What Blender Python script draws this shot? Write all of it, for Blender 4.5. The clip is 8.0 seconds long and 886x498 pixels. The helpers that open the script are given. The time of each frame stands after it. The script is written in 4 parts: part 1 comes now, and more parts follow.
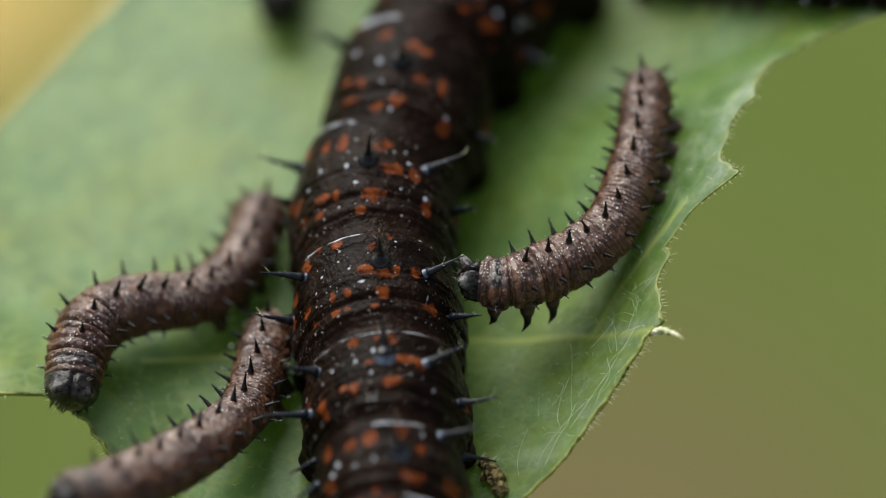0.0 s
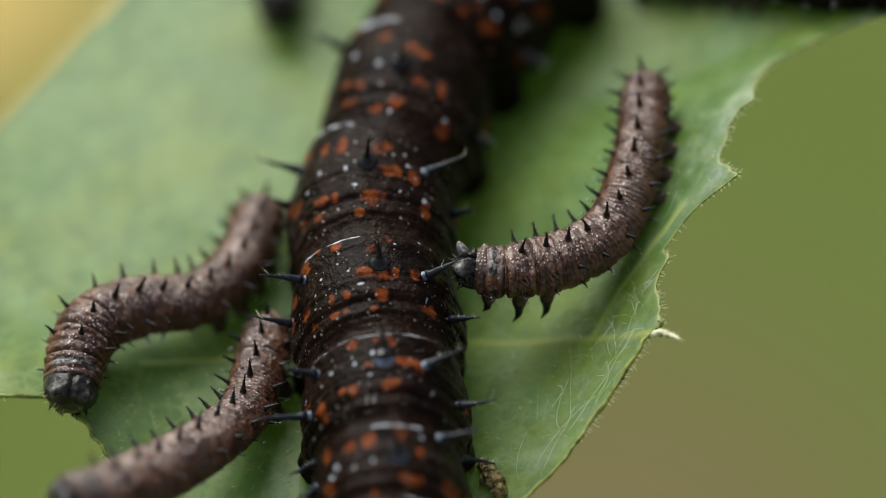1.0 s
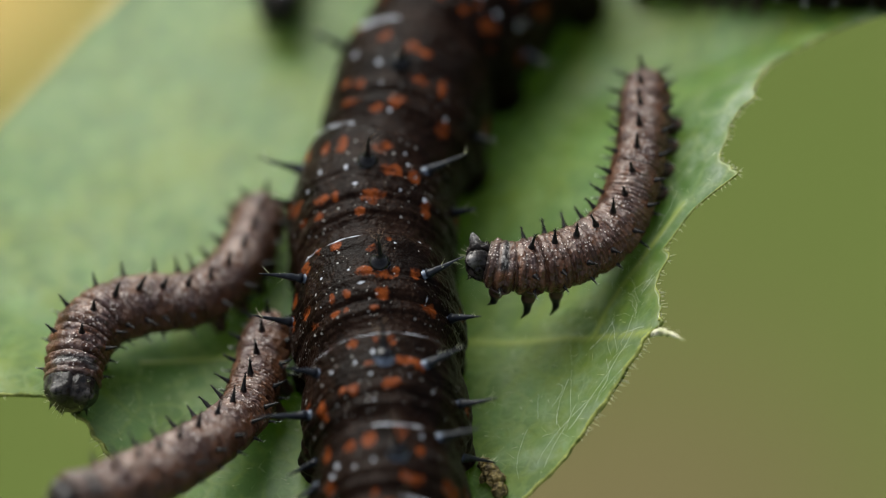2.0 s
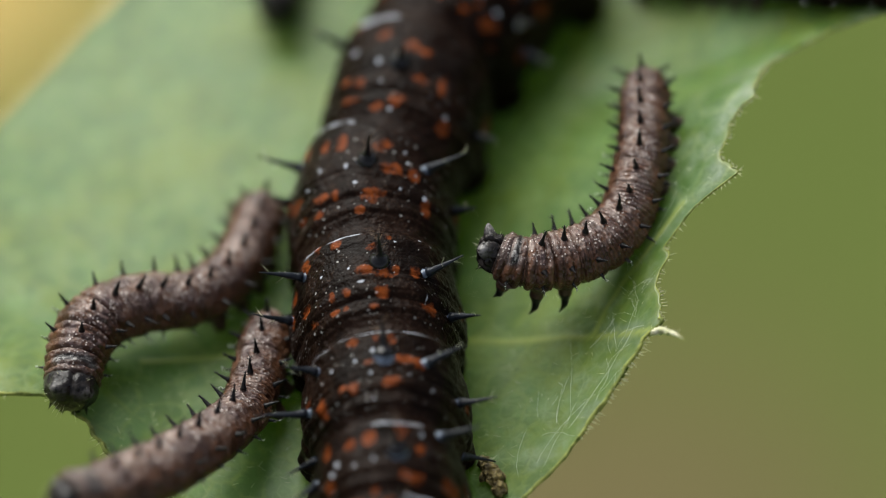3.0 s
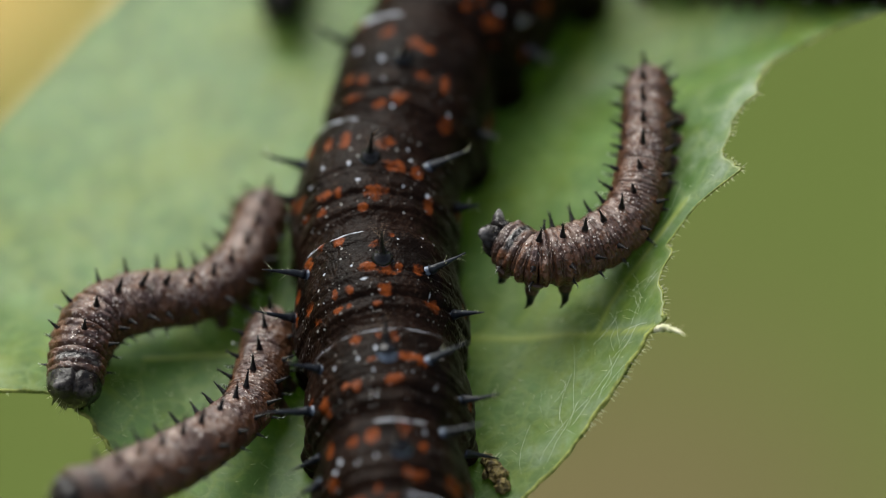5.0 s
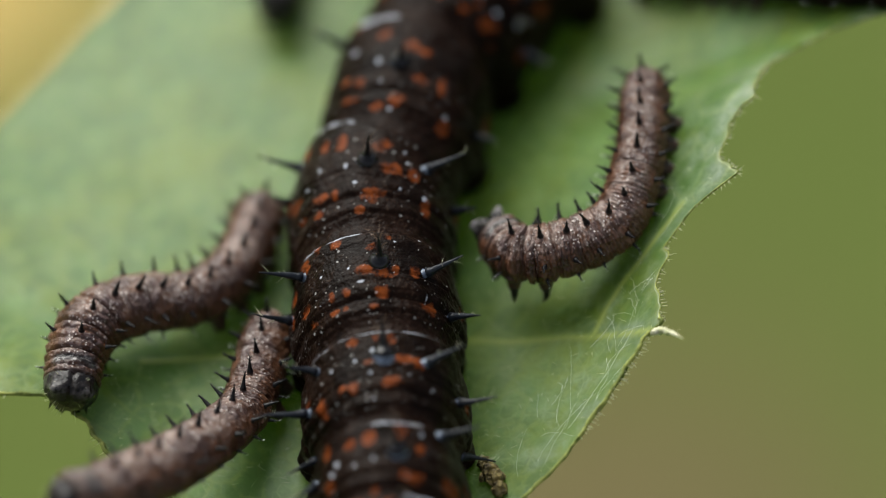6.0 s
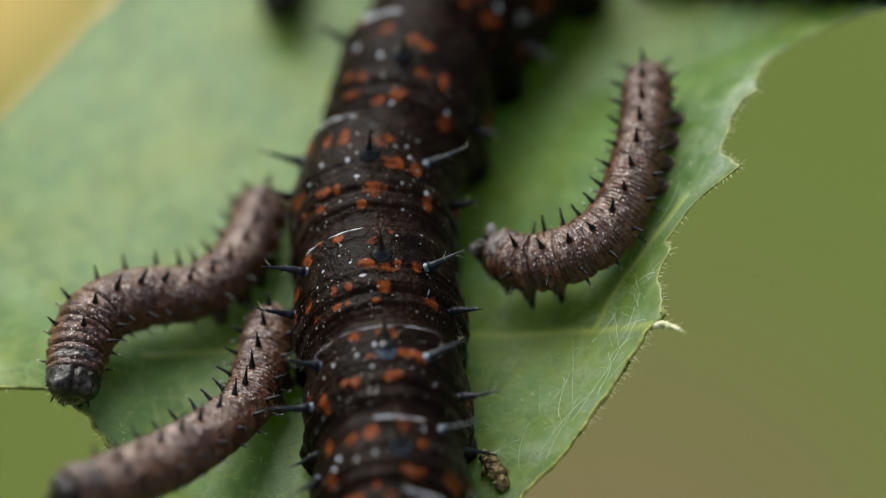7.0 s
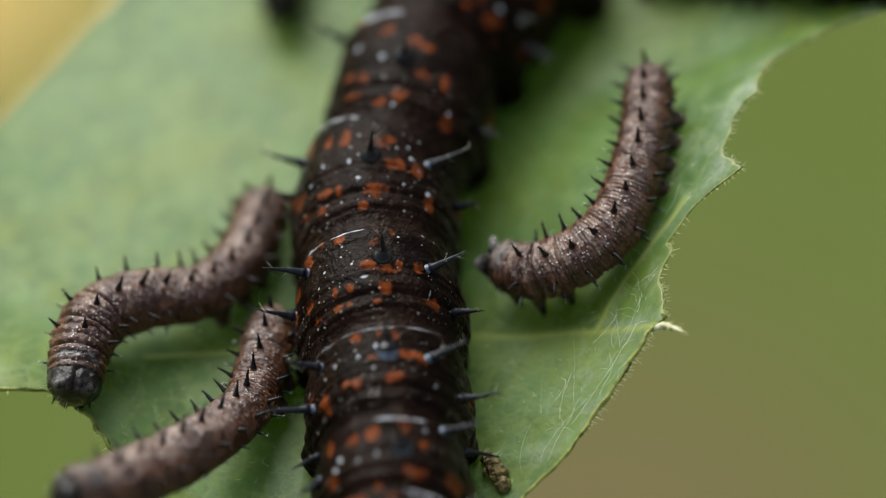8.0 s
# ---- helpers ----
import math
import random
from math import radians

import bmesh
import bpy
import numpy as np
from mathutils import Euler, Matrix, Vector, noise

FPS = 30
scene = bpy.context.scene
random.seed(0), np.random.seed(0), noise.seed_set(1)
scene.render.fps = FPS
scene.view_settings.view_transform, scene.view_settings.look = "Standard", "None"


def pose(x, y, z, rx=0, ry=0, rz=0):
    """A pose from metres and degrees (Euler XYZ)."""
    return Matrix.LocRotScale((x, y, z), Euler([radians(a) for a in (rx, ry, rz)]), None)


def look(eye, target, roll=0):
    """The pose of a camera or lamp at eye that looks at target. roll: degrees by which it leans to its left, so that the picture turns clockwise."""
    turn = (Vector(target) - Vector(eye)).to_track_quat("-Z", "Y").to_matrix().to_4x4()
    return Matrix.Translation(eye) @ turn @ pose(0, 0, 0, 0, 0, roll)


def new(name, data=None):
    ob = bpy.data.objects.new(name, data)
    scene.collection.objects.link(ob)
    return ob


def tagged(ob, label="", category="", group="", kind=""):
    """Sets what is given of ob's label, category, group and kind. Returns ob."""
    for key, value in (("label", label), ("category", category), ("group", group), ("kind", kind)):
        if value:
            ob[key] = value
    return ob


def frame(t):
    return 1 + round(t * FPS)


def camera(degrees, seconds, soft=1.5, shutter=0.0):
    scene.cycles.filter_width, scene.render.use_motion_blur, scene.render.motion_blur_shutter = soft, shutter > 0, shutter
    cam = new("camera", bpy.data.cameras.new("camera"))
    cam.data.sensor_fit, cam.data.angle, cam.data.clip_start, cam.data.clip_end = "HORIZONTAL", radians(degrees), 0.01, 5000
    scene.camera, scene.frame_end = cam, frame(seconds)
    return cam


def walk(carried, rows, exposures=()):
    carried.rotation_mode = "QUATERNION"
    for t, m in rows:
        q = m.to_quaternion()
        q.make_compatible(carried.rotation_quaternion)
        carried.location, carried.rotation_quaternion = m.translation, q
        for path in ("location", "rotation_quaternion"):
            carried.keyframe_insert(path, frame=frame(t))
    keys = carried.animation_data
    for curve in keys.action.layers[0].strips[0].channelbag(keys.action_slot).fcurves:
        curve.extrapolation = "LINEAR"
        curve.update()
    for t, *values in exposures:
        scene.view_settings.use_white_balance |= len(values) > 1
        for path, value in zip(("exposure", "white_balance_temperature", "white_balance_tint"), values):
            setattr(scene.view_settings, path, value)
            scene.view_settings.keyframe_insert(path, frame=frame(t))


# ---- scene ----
# Millimetre plan, built at true size: MM turns it into metres.
MM = 0.001

# ---- camera: a long macro lens, hand-steadied, 20 cm from the leaf ----
cam = camera(8.0, 8.0, soft=0.7)
EYE, AIM = Vector((0.0, -128.558, 155.209)), Vector((0.0, 0.0, 2.0))
SWAY = [(0.0, 0.0, 0.0), (0.5, 0.027, 0.009), (1.0, 0.027, 0.071), (1.5, 0.018, 0.062), (3.0, 0.021, 0.0),
        (3.5, 0.027, 0.054), (4.0, -0.036, 0.0), (4.5, -0.098, -0.116), (6.0, 0.027, 0.0), (6.5, 0.036, -0.062),
        (7.0, -0.036, -0.187), (7.5, -0.107, -0.214), (8.0, -0.080, -0.143)]


def swayed(dx, dy):
    step = Vector((dx, dy * 0.766, dy * 0.643))
    return look((EYE + step) * MM, (AIM + step) * MM)


walk(cam, [(t, swayed(dx, dy)) for t, dx, dy in SWAY])
cam.data.dof.use_dof = True
cam.data.dof.focus_distance = 0.1961
cam.data.dof.aperture_fstop = 19.5

# ---- light: bright overcast, the brighter sky behind and to one side ----
world = bpy.data.worlds.new("overcast_sky")
scene.world = world
world.use_nodes = True
wn = world.node_tree.nodes
sky = wn.new("ShaderNodeTexSky")
sky.sky_type = "NISHITA"
sky.sun_disc = False
sky.sun_elevation = radians(47)
sky.sun_rotation = radians(-32)
sky.dust_density = 4.0
veil = wn.new("ShaderNodeHueSaturation")
veil.inputs["Saturation"].default_value = 0.45
world.node_tree.links.new(sky.outputs["Color"], veil.inputs["Color"])
world.node_tree.links.new(veil.outputs["Color"], wn["Background"].inputs["Color"])
wn["Background"].inputs["Strength"].default_value = 0.145
sun = new("sun", bpy.data.lights.new("sun", "SUN"))
sun.data.energy, sun.data.angle, sun.data.color = 3.95, radians(62), (0.97, 1.0, 0.94)
sun.matrix_basis = look((-0.38, 0.61, 0.72), (0, 0, 0))
scene.view_settings.exposure = 0.0


# ---- materials ----
def shade(name, rough=0.5, spec=0.5):
    m = bpy.data.materials.new(name)
    m.use_nodes = True
    b = m.node_tree.nodes["Principled BSDF"]
    b.inputs["Roughness"].default_value = rough
    b.inputs["Specular IOR Level"].default_value = spec
    return m, b


def link(m, a, b):
    m.node_tree.links.new(a, b)


def noise_tex(m, scale, detail=4.0, rough=0.55, kind="ShaderNodeTexNoise", vary=False):
    n = m.node_tree.nodes.new(kind)
    n.inputs["Scale"].default_value = scale
    if kind == "ShaderNodeTexNoise":
        n.inputs["Detail"].default_value = detail
        n.inputs["Roughness"].default_value = rough
    tc = m.node_tree.nodes.new("ShaderNodeTexCoord")
    out = tc.outputs["Object"]
    if vary:
        info = m.node_tree.nodes.new("ShaderNodeObjectInfo")
        add = m.node_tree.nodes.new("ShaderNodeVectorMath")
        link(m, out, add.inputs[0])
        link(m, info.outputs["Random"], add.inputs[1])
        out = add.outputs["Vector"]
    link(m, out, n.inputs["Vector"])
    return n


def ramp(m, src, lo, hi):
    n = m.node_tree.nodes.new("ShaderNodeMapRange")
    n.interpolation_type = "SMOOTHSTEP"
    n.inputs["From Min"].default_value, n.inputs["From Max"].default_value = lo, hi
    link(m, src, n.inputs["Value"])
    return n.outputs["Result"]


def mix(m, fac, a, b):
    n = m.node_tree.nodes.new("ShaderNodeMix")
    n.data_type = "RGBA"
    for k, v in ((0, fac), (6, a), (7, b)):
        if isinstance(v, tuple):
            n.inputs[k].default_value = (*v, 1)
        elif isinstance(v, float):
            n.inputs[k].default_value = v
        else:
            link(m, v, n.inputs[k])
    return n.outputs[2]


def times(m, a, b, op="MULTIPLY"):
    n = m.node_tree.nodes.new("ShaderNodeMath")
    n.operation = op
    for k, v in ((0, a), (1, b)):
        if isinstance(v, float):
            n.inputs[k].default_value = v
        else:
            link(m, v, n.inputs[k])
    return n.outputs[0]


def attr(m, name):
    n = m.node_tree.nodes.new("ShaderNodeAttribute")
    n.attribute_name = name
    return n.outputs["Fac"]


def bump(m, b, height, strength, distance):
    n = m.node_tree.nodes.new("ShaderNodeBump")
    n.inputs["Strength"].default_value, n.inputs["Distance"].default_value = strength, distance
    link(m, height, n.inputs["Height"])
    link(m, n.outputs["Normal"], b.inputs["Normal"])


def leaf_material():
    m, b = shade("leaf_green", 0.42, 0.32)
    broad = ramp(m, noise_tex(m, 170, 3).outputs["Fac"], 0.35, 0.68)
    fine = noise_tex(m, 1300, 5, 0.6).outputs["Fac"]
    cells = noise_tex(m, 2300, kind="ShaderNodeTexVoronoi").outputs["Distance"]
    c = mix(m, broad, (0.055, 0.116, 0.025), (0.085, 0.151, 0.041))
    c = mix(m, times(m, ramp(m, noise_tex(m, 300, 4, 0.65).outputs["Fac"], 0.42, 0.62), 0.9), c, (0.106, 0.152, 0.014))
    c = mix(m, ramp(m, fine, 0.48, 0.74), c, (0.120, 0.205, 0.056))
    c = mix(m, times(m, ramp(m, noise_tex(m, 620, 4, 0.65).outputs["Fac"], 0.44, 0.62), 0.75), c, (0.042, 0.092, 0.014))
    net = noise_tex(m, 2300, kind="ShaderNodeTexVoronoi")
    net.feature = "DISTANCE_TO_EDGE"
    lines = times(m, ramp(m, net.outputs["Distance"], 0.10, 0.0), ramp(m, fine, 0.35, 0.65))
    c = mix(m, times(m, lines, 0.45), c, (0.160, 0.225, 0.085))
    wide = noise_tex(m, 780, kind="ShaderNodeTexVoronoi")
    wide.feature = "DISTANCE_TO_EDGE"
    c = mix(m, times(m, times(m, ramp(m, wide.outputs["Distance"], 0.09, 0.0), ramp(m, fine, 0.30, 0.62)), 0.55), c, (0.135, 0.190, 0.045))
    # pale down, with the sky's grey reflection near the edge painted in
    c = mix(m, times(m, attr(m, "down"), ramp(m, fine, 0.30, 0.75)), c, (0.215, 0.260, 0.200))
    c = mix(m, times(m, attr(m, "vein"), 0.9), c, (0.25, 0.30, 0.07))
    c = mix(m, attr(m, "rim"), c, (0.26, 0.29, 0.11))
    link(m, c, b.inputs["Base Color"])
    b.inputs["Subsurface Weight"].default_value = 0.12
    b.inputs["Subsurface Radius"].default_value = (0.55, 1.0, 0.2)
    b.inputs["Subsurface Scale"].default_value = 0.0016
    r = m.node_tree.nodes.new("ShaderNodeMapRange")
    r.inputs["To Min"].default_value, r.inputs["To Max"].default_value = 0.37, 0.52
    link(m, fine, r.inputs["Value"])
    link(m, r.outputs["Result"], b.inputs["Roughness"])
    quilt = times(m, ramp(m, net.outputs["Distance"], 0.0, 0.35), 0.55)
    bump(m, b, times(m, times(m, cells, times(m, fine, 1.6), "ADD"), quilt, "ADD"), 0.16, 0.00010)
    return m


def big_skin_material():
    m, b = shade("velvet_black_skin", 0.34, 0.05)
    grain = noise_tex(m, 3200, 5, 0.65).outputs["Fac"]
    blot = noise_tex(m, 700, 3).outputs["Fac"]
    pebble = noise_tex(m, 10500, kind="ShaderNodeTexVoronoi").outputs["Distance"]
    speck = noise_tex(m, 4200, kind="ShaderNodeTexVoronoi")
    c = mix(m, ramp(m, blot, 0.35, 0.7), (0.0038, 0.0017, 0.0009), (0.0098, 0.0043, 0.0024))
    c = mix(m, times(m, attr(m, "brown"), ramp(m, grain, 0.3, 0.7)), c, (0.013, 0.0062, 0.004))
    rust = mix(m, ramp(m, grain, 0.3, 0.75), (0.066, 0.013, 0.003), (0.185, 0.044, 0.009))
    edge = times(m, attr(m, "rust"), times(m, times(m, grain, 1.9), times(m, noise_tex(m, 1500, 2).outputs["Fac"], 1.0), "ADD"), "ADD")
    c = mix(m, ramp(m, edge, 1.95, 2.40), c, rust)
    edge = times(m, attr(m, "pale"), times(m, grain, 0.6), "ADD")
    c = mix(m, ramp(m, edge, 0.86, 1.2), c, (0.36, 0.38, 0.43))
    pick = m.node_tree.nodes.new("ShaderNodeSeparateColor")
    link(m, speck.outputs["Color"], pick.inputs["Color"])
    dots = times(m, ramp(m, speck.outputs["Distance"], 0.24, 0.13), ramp(m, pick.outputs[0], 0.76, 0.80))
    c = mix(m, times(m, dots, times(m, attr(m, "speckled"), 0.75)), c, (0.33, 0.32, 0.31))
    tiny = noise_tex(m, 9500, kind="ShaderNodeTexVoronoi")
    pick = m.node_tree.nodes.new("ShaderNodeSeparateColor")
    link(m, tiny.outputs["Color"], pick.inputs["Color"])
    dots = times(m, ramp(m, tiny.outputs["Distance"], 0.30, 0.16), ramp(m, pick.outputs[0], 0.87, 0.91))
    c = mix(m, times(m, dots, times(m, attr(m, "speckled"), 0.7)), c, (0.36, 0.34, 0.32))
    dust = times(m, ramp(m, noise_tex(m, 9000, 3, 0.6).outputs["Fac"], 0.54, 0.68), ramp(m, blot, 0.36, 0.62))
    c = mix(m, times(m, dust, 0.34), c, (0.080, 0.048, 0.032))
    link(m, c, b.inputs["Base Color"])
    bump(m, b, times(m, grain, times(m, pebble, 0.7), "SUBTRACT"), 0.42, 0.00007)
    return m


def small_skin_material():
    m, b = shade("brown_skin", 0.33, 0.42)
    grain = noise_tex(m, 4200, 5, 0.6, vary=True).outputs["Fac"]
    blot = noise_tex(m, 1100, 3, vary=True).outputs["Fac"]
    pebble = noise_tex(m, 9000, kind="ShaderNodeTexVoronoi", vary=True).outputs["Distance"]
    dots = noise_tex(m, 9000, kind="ShaderNodeTexVoronoi", vary=True)
    back = attr(m, "back")
    c = mix(m, ramp(m, blot, 0.35, 0.65), (0.044, 0.017, 0.008), (0.132, 0.056, 0.026))
    # greyer back, browner flanks; its sheen and their shade are partly in the colour
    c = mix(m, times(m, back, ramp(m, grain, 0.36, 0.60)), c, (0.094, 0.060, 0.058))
    # shade between the folds, put into the colour
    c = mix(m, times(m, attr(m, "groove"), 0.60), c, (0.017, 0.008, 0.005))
    # pale blotches, which also paint the broad sheen along the back
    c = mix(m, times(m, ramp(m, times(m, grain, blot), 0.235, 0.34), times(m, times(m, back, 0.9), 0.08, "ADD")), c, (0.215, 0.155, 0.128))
    pick = m.node_tree.nodes.new("ShaderNodeSeparateColor")
    link(m, dots.outputs["Color"], pick.inputs["Color"])
    fleck = times(m, ramp(m, dots.outputs["Distance"], 0.38, 0.20), ramp(m, pick.outputs[0], 0.40, 0.50))
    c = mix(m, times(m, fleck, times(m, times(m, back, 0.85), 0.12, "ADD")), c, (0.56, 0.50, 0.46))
    c = mix(m, times(m, attr(m, "warm"), 0.5), c, (0.30, 0.105, 0.038))
    c = mix(m, attr(m, "plate"), c, (0.014, 0.011, 0.010))
    c = mix(m, times(m, attr(m, "plate"), ramp(m, grain, 0.49, 0.61)), c, (0.25, 0.235, 0.225))
    # darker behind the head, and painted shade on the underside
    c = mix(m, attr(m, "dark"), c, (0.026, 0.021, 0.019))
    link(m, c, b.inputs["Base Color"])
    bump(m, b, times(m, grain, times(m, pebble, 0.35), "SUBTRACT"), 1.0, 0.00007)
    return m


def plain_material(name, a, c, scale, rough, relief=0.3, depth=0.00004, spec=0.5):
    m, b = shade(name, rough, spec)
    n = noise_tex(m, scale, 4).outputs["Fac"]
    link(m, mix(m, ramp(m, n, 0.3, 0.7), a, c), b.inputs["Base Color"])
    bump(m, b, n, relief, depth)
    return m


def ground_material():
    m, b = shade("meadow", 0.9, 0.2)
    tc = m.node_tree.nodes.new("ShaderNodeTexCoord")

    def patch(x, y, r0, r1):
        n = m.node_tree.nodes.new("ShaderNodeVectorMath")
        n.operation = "DISTANCE"
        link(m, tc.outputs["Object"], n.inputs[0])
        n.inputs[1].default_value = (x, y, -0.6)
        return ramp(m, n.outputs["Value"], r1, r0)

    grass = mix(m, ramp(m, noise_tex(m, 60, 6).outputs["Fac"], 0.35, 0.65), (0.070, 0.103, 0.016), (0.100, 0.128, 0.027))
    earth = mix(m, ramp(m, noise_tex(m, 45, 6).outputs["Fac"], 0.35, 0.65), (0.106, 0.085, 0.034), (0.137, 0.108, 0.047))
    grass = mix(m, ramp(m, noise_tex(m, 3.1, 3).outputs["Fac"], 0.60, 0.72), grass, earth)
    c = mix(m, patch(0.022, 0.440, 0.02, 0.075), grass, earth)
    straw = mix(m, ramp(m, noise_tex(m, 50, 5).outputs["Fac"], 0.35, 0.65), (0.60, 0.36, 0.08), (0.76, 0.55, 0.24))
    c = mix(m, patch(-0.115, 0.600, 0.045, 0.085), c, straw)
    link(m, c, b.inputs["Base Color"])
    return m


LEAF = leaf_material()
BIG = big_skin_material()
SMALL = small_skin_material()
HORN = plain_material("black_horn", (0.005, 0.005, 0.006), (0.013, 0.012, 0.013), 4000, 0.34, spec=0.25)


def capsule_material(name, rough, dust):
    m, b = shade(name, rough, 0.28)
    n = noise_tex(m, 1700, 5).outputs["Fac"]
    fine = noise_tex(m, 6000, 4).outputs["Fac"]
    c = mix(m, ramp(m, fine, 0.3, 0.7), (0.004, 0.0035, 0.0035), (0.022, 0.018, 0.016))
    c = mix(m, ramp(m, n, 0.52, 0.68), c, dust)
    # grey lobe tops, with their highlights painted into the colour
    c = mix(m, times(m, attr(m, "knob"), ramp(m, fine, 0.30, 0.60)), c, (0.24, 0.225, 0.22))
    link(m, c, b.inputs["Base Color"])
    bump(m, b, fine, 0.6, 0.00007)
    return m


CAPSULE = capsule_material("head_capsule", 0.24, (0.040, 0.034, 0.031))
GLOSS = plain_material("wet_black_horn", (0.003, 0.003, 0.004), (0.007, 0.007, 0.008), 3000, 0.05, 0.05, spec=0.35)
SHELL = capsule_material("black_head_shell", 0.20, (0.022, 0.016, 0.013))
STEEL = plain_material("blue_black_horn", (0.005, 0.006, 0.009), (0.015, 0.019, 0.027), 4000, 0.36, 0.8, 0.00006, spec=0.26)
# collar of the side spines, and the painted highlight round the top domes
COLLAR_AND_GLINT = plain_material("pale_blue_collar_and_glint", (0.045, 0.060, 0.090), (0.12, 0.15, 0.21), 5000, 0.25)
SETA = plain_material("brown_bristle", (0.10, 0.055, 0.028), (0.22, 0.14, 0.08), 3000, 0.4)
SILK = plain_material("white_silk", (0.55, 0.60, 0.52), (0.72, 0.76, 0.70), 3000, 0.4)
TOOTH = plain_material("dry_leaf_tip", (0.30, 0.33, 0.12), (0.62, 0.60, 0.42), 2500, 0.6)
CRUMB = plain_material("dry_droppings", (0.050, 0.034, 0.010), (0.34, 0.26, 0.085), 6000, 0.6, 0.9, 0.00012)
FLESH = plain_material("dark_brown_leg", (0.030, 0.016, 0.011), (0.075, 0.036, 0.022), 2500, 0.45)


def hair_material():
    m = bpy.data.materials.new("pale_hair")
    m.use_nodes = True
    n = m.node_tree.nodes
    n.remove(n["Principled BSDF"])
    d, t, k = n.new("ShaderNodeBsdfDiffuse"), n.new("ShaderNodeBsdfTranslucent"), n.new("ShaderNodeMixShader")
    d.inputs["Color"].default_value = (0.70, 0.70, 0.54, 1)
    t.inputs["Color"].default_value = (0.78, 0.78, 0.58, 1)
    k.inputs["Fac"].default_value = 0.55
    link(m, d.outputs["BSDF"], k.inputs[1])
    link(m, t.outputs["BSDF"], k.inputs[2])
    link(m, k.outputs["Shader"], n["Material Output"].inputs["Surface"])
    return m


HAIR = hair_material()


def margin_material():
    """The thin leaf edge, through which the sky's light comes."""
    m, b = shade("leaf_margin", 0.5, 0.3)
    n = noise_tex(m, 2200, 4).outputs["Fac"]
    c = mix(m, ramp(m, n, 0.34, 0.62), (0.095, 0.130, 0.020), (0.36, 0.39, 0.10))
    link(m, c, b.inputs["Base Color"])
    bump(m, b, n, 0.6, 0.00006)
    t, k = m.node_tree.nodes.new("ShaderNodeBsdfTranslucent"), m.node_tree.nodes.new("ShaderNodeMixShader")
    link(m, c, t.inputs["Color"])
    k.inputs["Fac"].default_value = 0.25
    link(m, b.outputs["BSDF"], k.inputs[1])
    link(m, t.outputs["BSDF"], k.inputs[2])
    link(m, k.outputs["Shader"], m.node_tree.nodes["Material Output"].inputs["Surface"])
    return m


MARGIN = margin_material()
MEADOW = ground_material()


# ---- mesh helpers (all in millimetres) ----
def part(name, verts, faces, material, parent=None, label="", attrs=None, slots=None, at=None):
    """One mesh object, under parent where given, at the pose at (millimetres)."""
    me = bpy.data.meshes.new(name)
    me.from_pydata([tuple(c * MM for c in v) for v in verts], [], faces)
    mats = material if isinstance(material, (list, tuple)) else [material]
    for mt in mats:
        me.materials.append(mt)
    if slots:
        me.polygons.foreach_set("material_index", slots)
    me.polygons.foreach_set("use_smooth", [True] * len(me.polygons))
    for key, values in (attrs or {}).items():
        me.attributes.new(key, "FLOAT", "POINT").data.foreach_set("value", values)
    me.update()
    ob = new(name, me)
    return put(ob, parent, label, at)


def put(ob, parent=None, label="", at=None):
    ob.parent = parent
    if at is not None:
        m = at.copy()
        m.translation = m.translation * MM
        ob.matrix_basis = m
    if label:
        tagged(ob, label)
    return ob


def thing(name, base, label, category, group=""):
    ob = new(name)
    ob.empty_display_size = 0.001
    ob.location = Vector(base) * MM
    return tagged(ob, label, category, group)


def smooth(lo, hi, x):
    x = min(1.0, max(0.0, (x - lo) / (hi - lo)))
    return x * x * (3 - 2 * x)


class Curve:
    """A smooth line through points, by the length along it."""

    def __init__(self, points, steps=14):
        p = [Vector(q) for q in points]
        p = [2 * p[0] - p[1]] + p + [2 * p[-1] - p[-2]]
        self.pts = []
        for i in range(1, len(p) - 2):
            a, b, c, d = p[i - 1:i + 3]
            for k in range(steps):
                t = k / steps
                self.pts.append(0.5 * (2 * b + (c - a) * t + (2 * a - 5 * b + 4 * c - d) * t * t + (3 * b - a - 3 * c + d) * t ** 3))
        self.pts.append(p[-2])
        self.at = [0.0]
        for a, b in zip(self.pts, self.pts[1:]):
            self.at.append(self.at[-1] + (b - a).length)
        self.length = self.at[-1]
        self.ax = np.array(self.at)
        self.xyz = np.array([tuple(q) for q in self.pts])

    def point(self, s):
        out = Vector([float(np.interp(s, self.ax, self.xyz[:, k])) for k in range(3)])
        if s < 0:
            out += (self.pts[1] - self.pts[0]).normalized() * s
        if s > self.length:
            out += (self.pts[-1] - self.pts[-2]).normalized() * (s - self.length)
        return out

    def axes(self, s, roll=0.0):
        """Origin, forward, up and side at s."""
        h = 0.35
        t = (self.point(s + h) - self.point(s - h)).normalized()
        n = Vector((0, 0, 1)) - t * t.z
        n.normalize()
        side = n.cross(t)
        c, k = math.cos(radians(roll)), math.sin(radians(roll))
        return self.point(s), t, n * c + side * k, side * c - n * k

    def stance(self, s, roll=0.0):
        o, t, n, side = self.axes(s, roll)
        m = Matrix((-side, t, n)).transposed().to_4x4()
        m.translation = o
        return m


